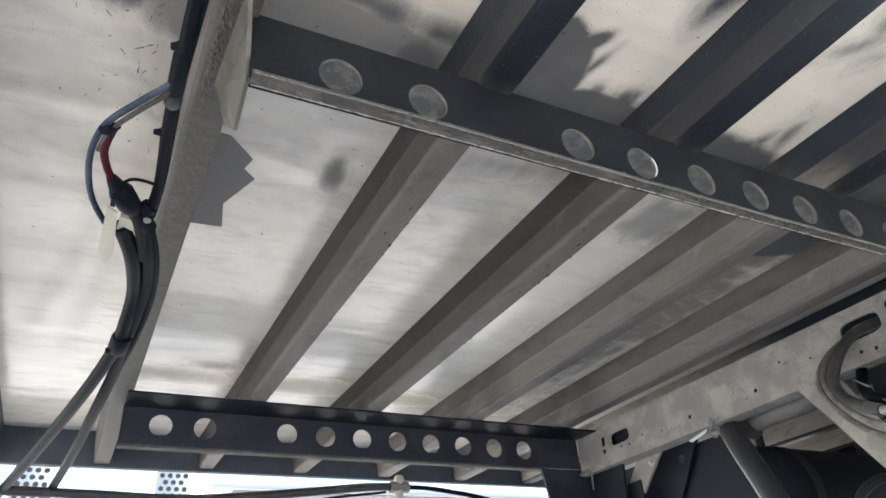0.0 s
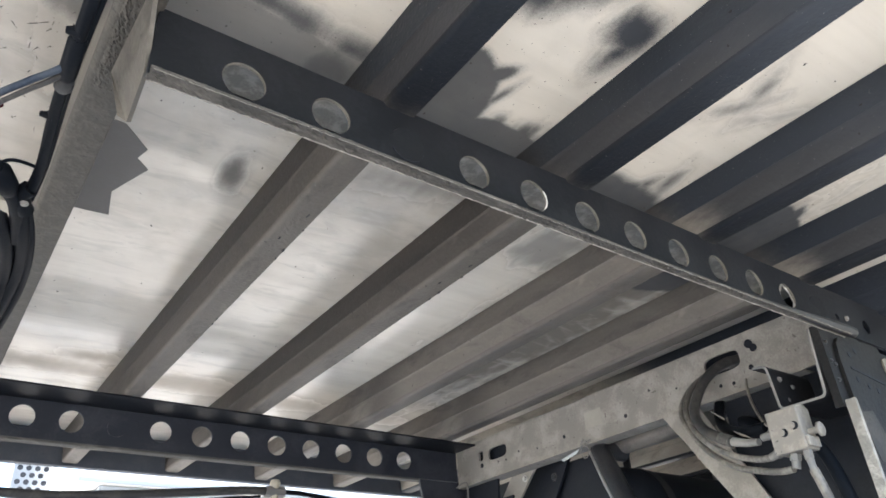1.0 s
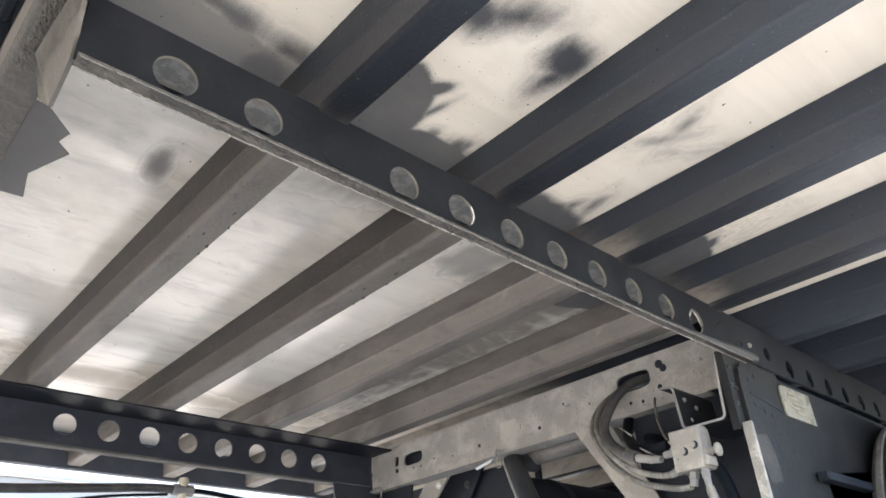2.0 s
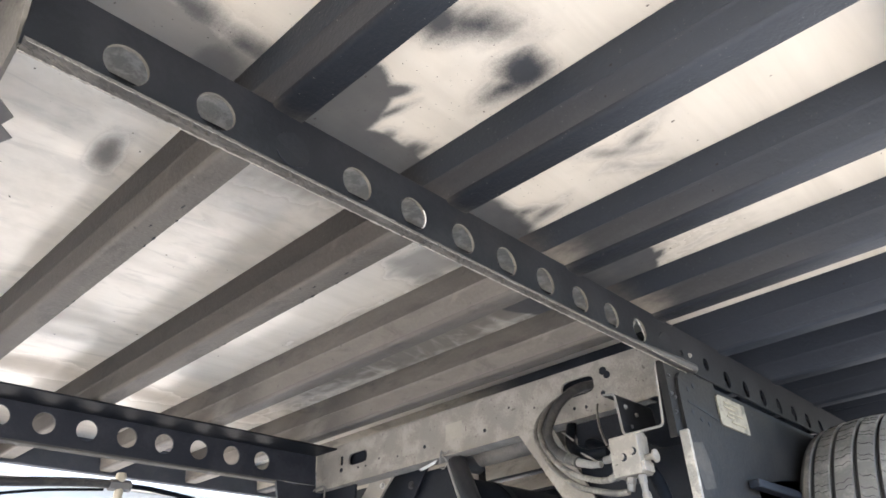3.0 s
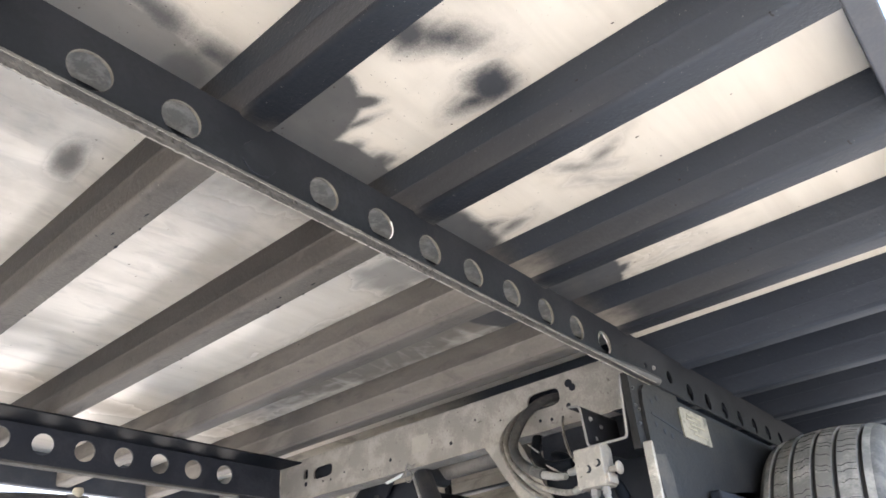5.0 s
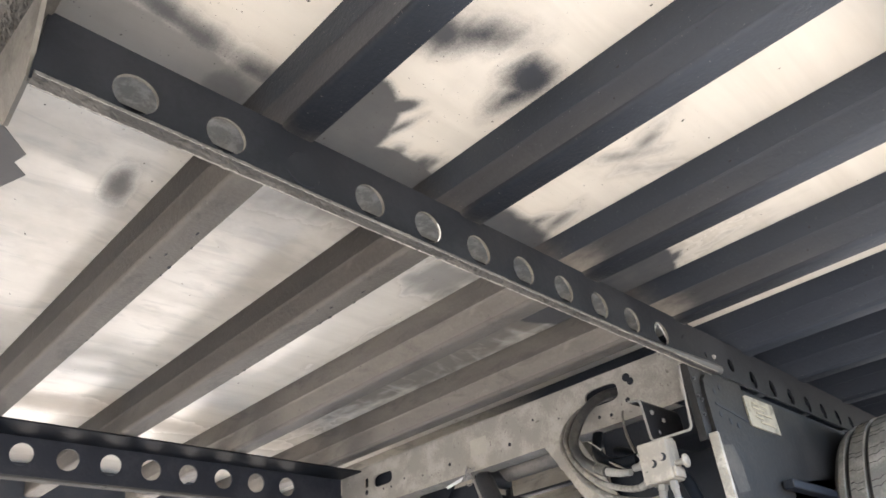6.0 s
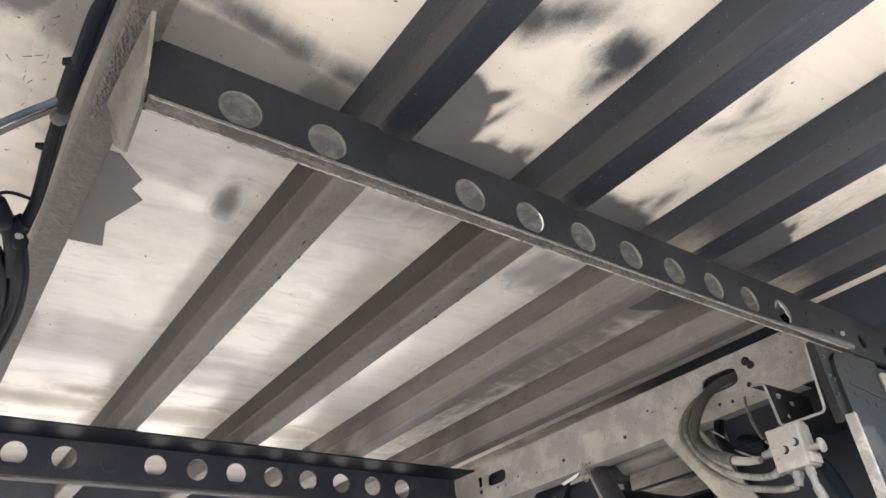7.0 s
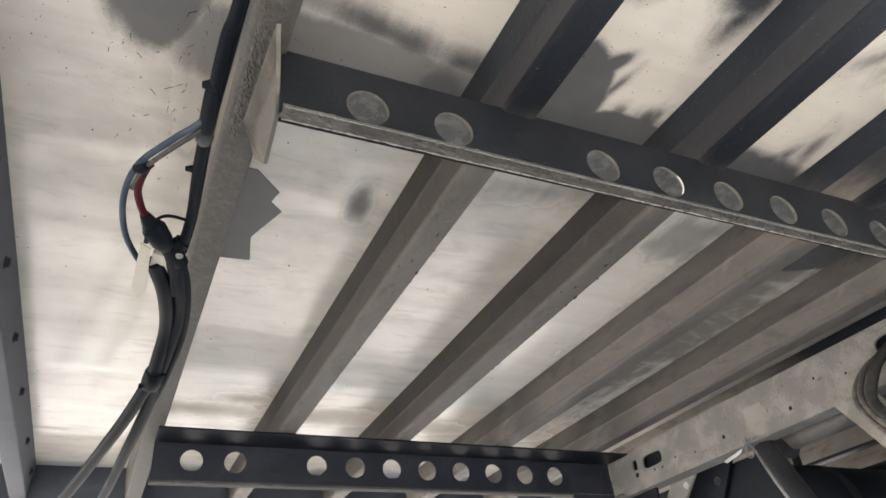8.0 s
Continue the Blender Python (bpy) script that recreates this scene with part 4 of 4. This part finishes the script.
hose("air_hose", "thin pale grey air hose bending to the valve block", [(1.490, 0.812, 1.060), (1.460, 0.838, 1.050), (1.425, 0.880, 1.026), (1.405, 0.895, 0.993), (1.385, 0.895, 0.955), (1.360, 0.868, 0.908), (1.335, 0.822, 0.861), (1.312, 0.761, 0.822), (1.296, 0.704, 0.800), (1.286, 0.671, 0.794)], 0.0062, M_HOSE)
hose("air_hose", "thin pale grey air hose bending to the valve block", [(1.495, 0.822, 1.062), (1.462, 0.850, 1.052), (1.435, 0.890, 1.028), (1.410, 0.915, 0.988), (1.390, 0.911, 0.947), (1.365, 0.878, 0.897), (1.340, 0.827, 0.844), (1.318, 0.764, 0.801), (1.300, 0.698, 0.777), (1.292, 0.662, 0.768), (1.286, 0.636, 0.766)], 0.0062, M_HOSE)
hose("air_hose", "dark air hose hanging behind the valve block", [(1.48, 0.83, 0.93), (1.44, 0.78, 0.91), (1.40, 0.72, 0.87), (1.36, 0.66, 0.84), (1.33, 0.60, 0.80), (1.32, 0.57, 0.70), (1.32, 0.55, 0.55)], 0.012, M_CABLE)
hose("air_hose", "dark air hose behind the looping hoses", [(1.47, 0.86, 0.98), (1.44, 0.85, 0.945), (1.41, 0.83, 0.915), (1.37, 0.79, 0.885), (1.34, 0.74, 0.865), (1.33, 0.69, 0.86)], 0.012, M_CABLE)
for ends in ([(1.370, 0.825, 0.937), (1.360, 0.791, 0.909)], [(1.330, 0.758, 0.871), (1.325, 0.740, 0.858), (1.320, 0.717, 0.845)]):
    clip = thing("cable_tie", "pale cut end of a cable tie on the hoses", "cable tie", "cable ties")
    part("strip", tube(ends, [0.0012] + [0.0030] * (len(ends) - 2) + [0.0010 if len(ends) > 2 else 0.0022], 6), M_EDGE, clip)
hose("air_hose", "grey air hose running down from the valve block", [(1.280, 0.598, 0.757), (1.285, 0.59, 0.71), (1.29, 0.575, 0.62), (1.30, 0.56, 0.50)], 0.008, M_HOSE)
hose("sensor_wire", "thin grey wire from the crossmember to the valve", [(1.44, 0.765, 1.00), (1.41, 0.751, 0.973), (1.39, 0.738, 0.93), (1.33, 0.69, 0.868), (1.31, 0.66, 0.855)], 0.003, M_HOSE, 8, "wire", "wires")

# ---- wheel ----
wheel = thing("wheel", "worn dusty truck tyre with straight grooves", "wheel")
TYRE_R, TYRE_W = 0.505, 0.143
GROOVES = (-0.097, -0.045, 0.001, 0.051, 0.098)
CROWN = 1.1


def ring_mesh(prof, n=120):
    """A profile of (across, radius) turned round the axle."""
    bm = bmesh.new()
    rings = [[bm.verts.new((r * math.cos(a), u, r * math.sin(a))) for u, r in prof] for a in [k * math.tau / n for k in range(n)]]
    for i in range(n):
        for j in range(len(prof) - 1):
            bm.faces.new((rings[i][j], rings[i][j + 1], rings[(i + 1) % n][j + 1], rings[(i + 1) % n][j]))
    return bm


tread = [(-TYRE_W * 0.83, 0.489)]
for g in GROOVES:
    r, half = TYRE_R - CROWN * g * g, 0.0062
    tread += [(g - half, r), (g - half * 0.7, r - 0.013), (g + half * 0.7, r - 0.013), (g + half, r)]
tread.append((TYRE_W * 0.83, 0.489))
SHOULDER = [(0.83, 0.489), (0.90, 0.483), (0.965, 0.466), (0.99, 0.44), (1.0, 0.40), (0.80, 0.30)]
tyre = part("tyre", ring_mesh(tread), M_TYRE, wheel)
for side in (-1, 1):
    part("sidewall", ring_mesh([(side * TYRE_W * u, r) for u, r in SHOULDER]), M_SIDEWALL, tyre, "darker smooth tyre shoulder and sidewall", smooth=True)
# near-black strips in the groove bottoms deepen the shade by colour
for g in GROOVES:
    r = TYRE_R - CROWN * g * g - 0.0115
    bm = ring_mesh([(g - 0.0052, r + 0.0055), (g - 0.0035, r), (g + 0.0035, r), (g + 0.0052, r + 0.0055)])
    part("groove", bm, M_GROOVE, tyre, "tread groove with its shade painted dark")
# fine sipes across the ribs, on the upper front of the tread
for j in range(1, 5):
    a, b = GROOVES[j - 1] + 0.007, GROOVES[j] - 0.007
    bm = bmesh.new()
    for k in range(30):
        g = radians(90 + 120 * (k + 0.3 * math.sin(k * 2.3 + j)) / 30)
        pts = []
        for u in np.linspace(a, b, 5):
            f = (u - a) / (b - a)
            bend = 0.010 * (f if j % 2 else 1 - f) + 0.004 * math.sin(f * 9 + j)
            r, q = TYRE_R - CROWN * u * u + 0.0004, g + bend / TYRE_R
            pts.append(Vector((r * math.cos(q), u, r * math.sin(q))))
        add_tube(bm, pts, 0.0006, 4)
    tagged(part("sipe_pattern", bm, M_GROOVE, tyre, "fine dark cuts across the rib"), kind="stuff")
part("rim", tube([(0, -0.11, 0), (0, 0.11, 0)], 0.305, 48), M_STEEL, wheel)
wheel.location = (2.19, 0.365, 0.505)
copy_thing(wheel, pose(2.19, 2.02, 0.505))

# ---- cables along the first bearer ----
conduit = hose("cable_conduit", "black corrugated cable conduit tied along a bearer", [(0.046, -0.05, 1.062), (0.046, 0.25, 1.062), (0.048, 0.442, 1.062), (0.044, 0.493, 1.061), (0.044, 0.589, 1.059), (0.046, 0.695, 1.056), (0.051, 0.796, 1.051), (0.046, 0.867, 1.040)], 0.0066, M_CABLE, 14, "conduit", "cables")
part("clamp", tube([(0.044, 0.565, 1.060), (0.044, 0.57, 1.060), (0.0445, 0.625, 1.058), (0.0445, 0.63, 1.058)], [0.0075, 0.0095, 0.0095, 0.0075], 16), M_CABLE, conduit, "black rubber sleeve", smooth=True)
part("sleeve_end", tube([(0.0445, 0.628, 1.058), (0.0447, 0.634, 1.0577), (0.0450, 0.644, 1.0573), (0.0450, 0.648, 1.0572)], [0.0080, 0.0100, 0.0096, 0.0072], 16), M_HOSE_DARK, conduit, "frayed grey end of the sleeve", smooth=True)
part("cable_tie", tube([(0.044, 0.557, 1.060), (0.036, 0.560, 1.060), (0.031, 0.561, 1.060)], [0.0085, 0.0050, 0.0036], 8), M_CABLE, conduit)
part("cable_tie", tube([(0.046, 0.697, 1.056), (0.038, 0.700, 1.057), (0.032, 0.701, 1.057)], [0.0072, 0.0044, 0.0030], 8), M_CABLE, conduit)
hose("cable", "second black cable beside the conduit", [(0.055, -0.05, 1.070), (0.055, 0.30, 1.070), (0.052, 0.50, 1.066), (0.050, 0.62, 1.064), (0.053, 0.72, 1.061), (0.055, 0.80, 1.054), (0.052, 0.862, 1.042)], 0.0040, M_CABLE, 12, "cable", "cables")
hose("cable", "thin grey cable beside the conduit", [(0.062, -0.05, 1.083), (0.060, 0.25, 1.082), (0.052, 0.42, 1.078), (0.050, 0.52, 1.07)], 0.003, M_HOSE, 10, "cable", "cables")
hose("cable", "thick black cable hanging away from the bearer", [(0.017, 0.880, 1.030), (0.039, 0.954, 1.025), (0.052, 1.052, 1.02), (0.050, 1.13, 1.003), (0.043, 1.203, 0.988), (0.006, 1.39, 0.965), (-0.066, 1.72, 0.940), (-0.134, 2.03, 0.925), (-0.21, 2.38, 0.91)], 0.0112, M_CABLE, 14, "cable", "cables")
hose("cable", "thick black cable hanging away from the bearer", [(0.040, 0.854, 1.040), (0.055, 0.925, 1.030), (0.066, 1.019, 1.025), (0.062, 1.12, 1.008), (0.055, 1.215, 0.992), (0.050, 1.303, 0.982), (0.030, 1.489, 0.960), (0.005, 1.75, 0.945), (-0.036, 2.10, 0.930), (-0.08, 2.42, 0.915)], 0.0100, M_CABLE, 14, "cable", "cables")
hose("cable", "thin black cable in the hanging bundle", [(0.047, 0.860, 1.040), (0.069, 0.955, 1.030), (0.077, 1.066, 1.018), (0.066, 1.20, 0.993), (0.052, 1.30, 0.980)], 0.006, M_CABLE, 12, "cable", "cables")
wrap = thing("tape_wrap", "black tape wrapped round the cable bundle", "tape")
part("wrap", tube([(0.0505, 1.165, 0.9955), (0.050, 1.172, 0.994), (0.0475, 1.200, 0.989), (0.047, 1.207, 0.988)], [0.0150, 0.0168, 0.0168, 0.0150], 18), M_CABLE, wrap, smooth=True)
part("tail", box((0.028, 1.196, 0.975), (0.034, 1.204, 0.985), 0.001), M_CABLE, wrap)
hose("blue_wire", "blue-grey wire looping out of the conduit sleeve", [(0.044, 0.605, 1.057), (0.030, 0.622, 1.052), (0.012, 0.645, 1.049), (-0.019, 0.695, 1.045), (-0.030, 0.755, 1.040), (-0.024, 0.823, 1.035), (-0.006, 0.872, 1.030), (0.010, 0.90, 1.03)], 0.0039, M_BLUE, 12, "wire", "wires")
hose("blue_wire", "pale grey wire beside the blue wire", [(0.046, 0.612, 1.055), (0.032, 0.632, 1.050), (0.014, 0.655, 1.046), (-0.012, 0.698, 1.043), (-0.022, 0.74, 1.043)], 0.0030, M_HOSE_DARK, 10, "wire", "wires")
red = hose("red_wire", "dark red wire running into a black connector", [(-0.006, 0.690, 1.045), (-0.010, 0.70, 1.045), (-0.0155, 0.735, 1.041), (-0.010, 0.765, 1.038), (0.000, 0.790, 1.035)], 0.0046, M_RED, 12, "wire", "wires")
joint = thing("wire_splice", "black taped splice where two wires meet", "splice")
part("tape", tube([(-0.010, 0.690, 1.043), (-0.014, 0.697, 1.043), (-0.021, 0.702, 1.044)], [0.006, 0.008, 0.006], 12), M_CABLE, joint, smooth=True)
plug = thing("connector", "black plastic cable connector with a rubber boot", "connector")
part("boot", tube([(-0.004, 0.780, 1.036), (0.002, 0.792, 1.035), (0.006, 0.800, 1.034)], [0.006, 0.0095, 0.010], 16), M_CABLE, plug, smooth=True)
part("shell", tube([(0.005, 0.797, 1.034), (0.010, 0.806, 1.034), (0.022, 0.828, 1.032), (0.028, 0.840, 1.031)], [0.011, 0.0155, 0.0145, 0.009], 16), M_CABLE, plug, smooth=True)
part("tail", tube(smooth_line([(0.026, 0.836, 1.031), (0.036, 0.860, 1.030), (0.045, 0.90, 1.029), (0.050, 0.95, 1.027)], 5), 0.0085, 14), M_CABLE, plug, smooth=True)
part("latch", box((0.000, 0.802, 1.020), (0.006, 0.822, 1.027), 0.001), M_CABLE, plug)
lump = thing("cable_clip", "black rubber cable clip at the bundle's start", "clip")
part("clip", tube(smooth_line([(0.047, 0.838, 1.043), (0.040, 0.848, 1.038), (0.044, 0.862, 1.033), (0.050, 0.875, 1.032)], 4), 0.011, 12), M_CABLE, lump, smooth=True)
part("nut", bolt((0.046, 0.850, 1.028), (0, 0, -1), 0.004, 0.004), M_EDGE, lump)
hose("thin_wire", "thin black wire arching to the conduit", [(0.006, 0.797, 1.037), (0.016, 0.785, 1.040), (0.028, 0.783, 1.042), (0.048, 0.798, 1.050)], 0.0022, M_CABLE, 8, "wire", "wires")
tag = thing("plastic_tag", "cream plastic strip hanging from the wires", "tag")
part("strip", prism([(-0.003, 0.822), (0.010, 0.832), (0.0135, 0.940), (0.005, 0.969), (-0.006, 0.935)], 2, 1.019, 1.0215), M_STRAP, tag)
part("clip", prism([(0.014, 0.848), (0.030, 0.852), (0.033, 0.880), (0.020, 0.872), (0.012, 0.884)], 2, 1.024, 1.030), M_STRAP, tag, "cream broken clip")

# ---- harness under the far beam ----
hose("cable", "thick dark brown-grey cable harness sagging under the far beam", [(-0.60, 2.0, 0.93), (0.02, 2.0, 0.920), (0.27, 2.0, 0.914), (0.45, 2.0, 0.926), (0.64, 2.0, 0.946), (0.79, 2.0, 0.963), (0.90, 2.0, 0.968)], 0.012, M_HOSE_DARK, 14, "cable", "cables")
hose("cable", "black cable harness under the far beam", [(0.90, 2.0, 0.968), (1.00, 2.0, 0.966), (1.17, 2.0, 0.945), (1.35, 2.0, 0.90), (1.60, 2.0, 0.80)], 0.007, M_CABLE, 12, "cable", "cables")
coupling = thing("hose_coupling", "small brass hose coupling in the harness", "coupling")
part("tee", tube([(0.895, 2.0, 0.90), (0.895, 2.0, 0.98), (0.895, 2.0, 0.99), (0.895, 2.0, 1.0)], [0.012, 0.012, 0.016, 0.012], 14), M_STRAP, coupling, smooth=True)
part("nut", tube([(0.865, 2.0, 0.966), (0.925, 2.0, 0.967)], 0.016, 6), M_EDGE, coupling)
hose("cable", "thin black cable crossing under the far beam", [(0.86, 2.02, 0.955), (0.70, 2.02, 0.935), (0.55, 2.02, 0.905), (0.40, 2.03, 0.88)], 0.004, M_CABLE, 10, "cable", "cables")

# ---- perforated posts beyond the far side ----
post = thing("perforated_post", "white perforated steel plate on a pole in the yard", "post")
holes = []
bm = bmesh.new()
for row in range(13):
    shift = 0.0155 if row % 2 else 0.0
    z0, z1 = 1.08 + 0.027 * row, 1.08 + 0.027 * (row + 1)
    strip = perforated(0.0, 0.126, z0, z1, 0.0, 0.003, [(0.0165 + shift + 0.031 * k, (z0 + z1) / 2, 0.0105, 0.0105) for k in range(4 if not row % 2 else 3)], 12)
    mesh = bpy.data.meshes.new("strip")
    strip.to_mesh(mesh)
    strip.free()
    bm.from_mesh(mesh)
    bpy.data.meshes.remove(mesh)
part("mesh_plate", bm, M_POST, post)
for x in (-0.008, 0.126):
    part("edge_bar", box((x, -0.004, 1.08), (x + 0.008, 0.02, 1.431), 0.001), M_POST, post)
part("back_sheet", box((0.0, 0.03, 1.08), (0.126, 0.034, 1.431)), M_RAVE, post, "darker sheet behind the holes")
part("pole", tube([(0.063, 0.05, 0.0), (0.063, 0.05, 1.40)], 0.015, 14), M_POST, post, smooth=True)
post.location = (0.33, 3.2, 0)
copy_thing(post, pose(-0.19, 3.2, 0))

# ---- splinters of dried paint on the board ----
rng = random.Random(5)
bm = bmesh.new()
for k in range(62):
    x, y = rng.gauss(0.0, 0.05), rng.gauss(0.70, 0.10)
    if k > 48:
        x, y = rng.gauss(0.022, 0.012), rng.uniform(0.56, 0.80)
    elif k > 38:
        x, y = rng.gauss(0.14, 0.02), rng.gauss(0.70, 0.04)
    if not -0.19 < x < 0.19:
        continue
    g, d = rng.gauss(1.9, 0.5), rng.uniform(0.002, 0.011)
    a = Vector((x, y, FLOOR - 0.0008))
    b = a + Vector((math.cos(g) * d, math.sin(g) * d, -rng.uniform(0, 0.002)))
    add_tube(bm, [a, b], [rng.uniform(0.0003, 0.0006), 0.0002], 5)
tagged(part("paint_splinters", bm, M_BLACK), "short dark splinters of dried paint on the white board", "debris", kind="stuff")

# ---- warehouse across the yard ----
M_CLAD = worn("blue_grey_cladding", (0.26, 0.30, 0.34), (0.32, 0.35, 0.38), 0.6, amount=0.5, scale=2)
warehouse = thing("warehouse", "pale blue-grey warehouse across the yard", "building")
part("wall", box((2.4, 12.3, 0.0), (16.0, 20.0, 3.2)), M_CLAD, warehouse)
part("roof", prism([(12.0, 3.2), (20.2, 3.6), (20.2, 3.75), (12.0, 3.35)], 0, 2.0, 16.4), M_WALL, warehouse)
part("gutter", tube([(2.0, 11.95, 3.22), (16.4, 11.95, 3.22)], 0.06, 10), M_CLAD, warehouse)
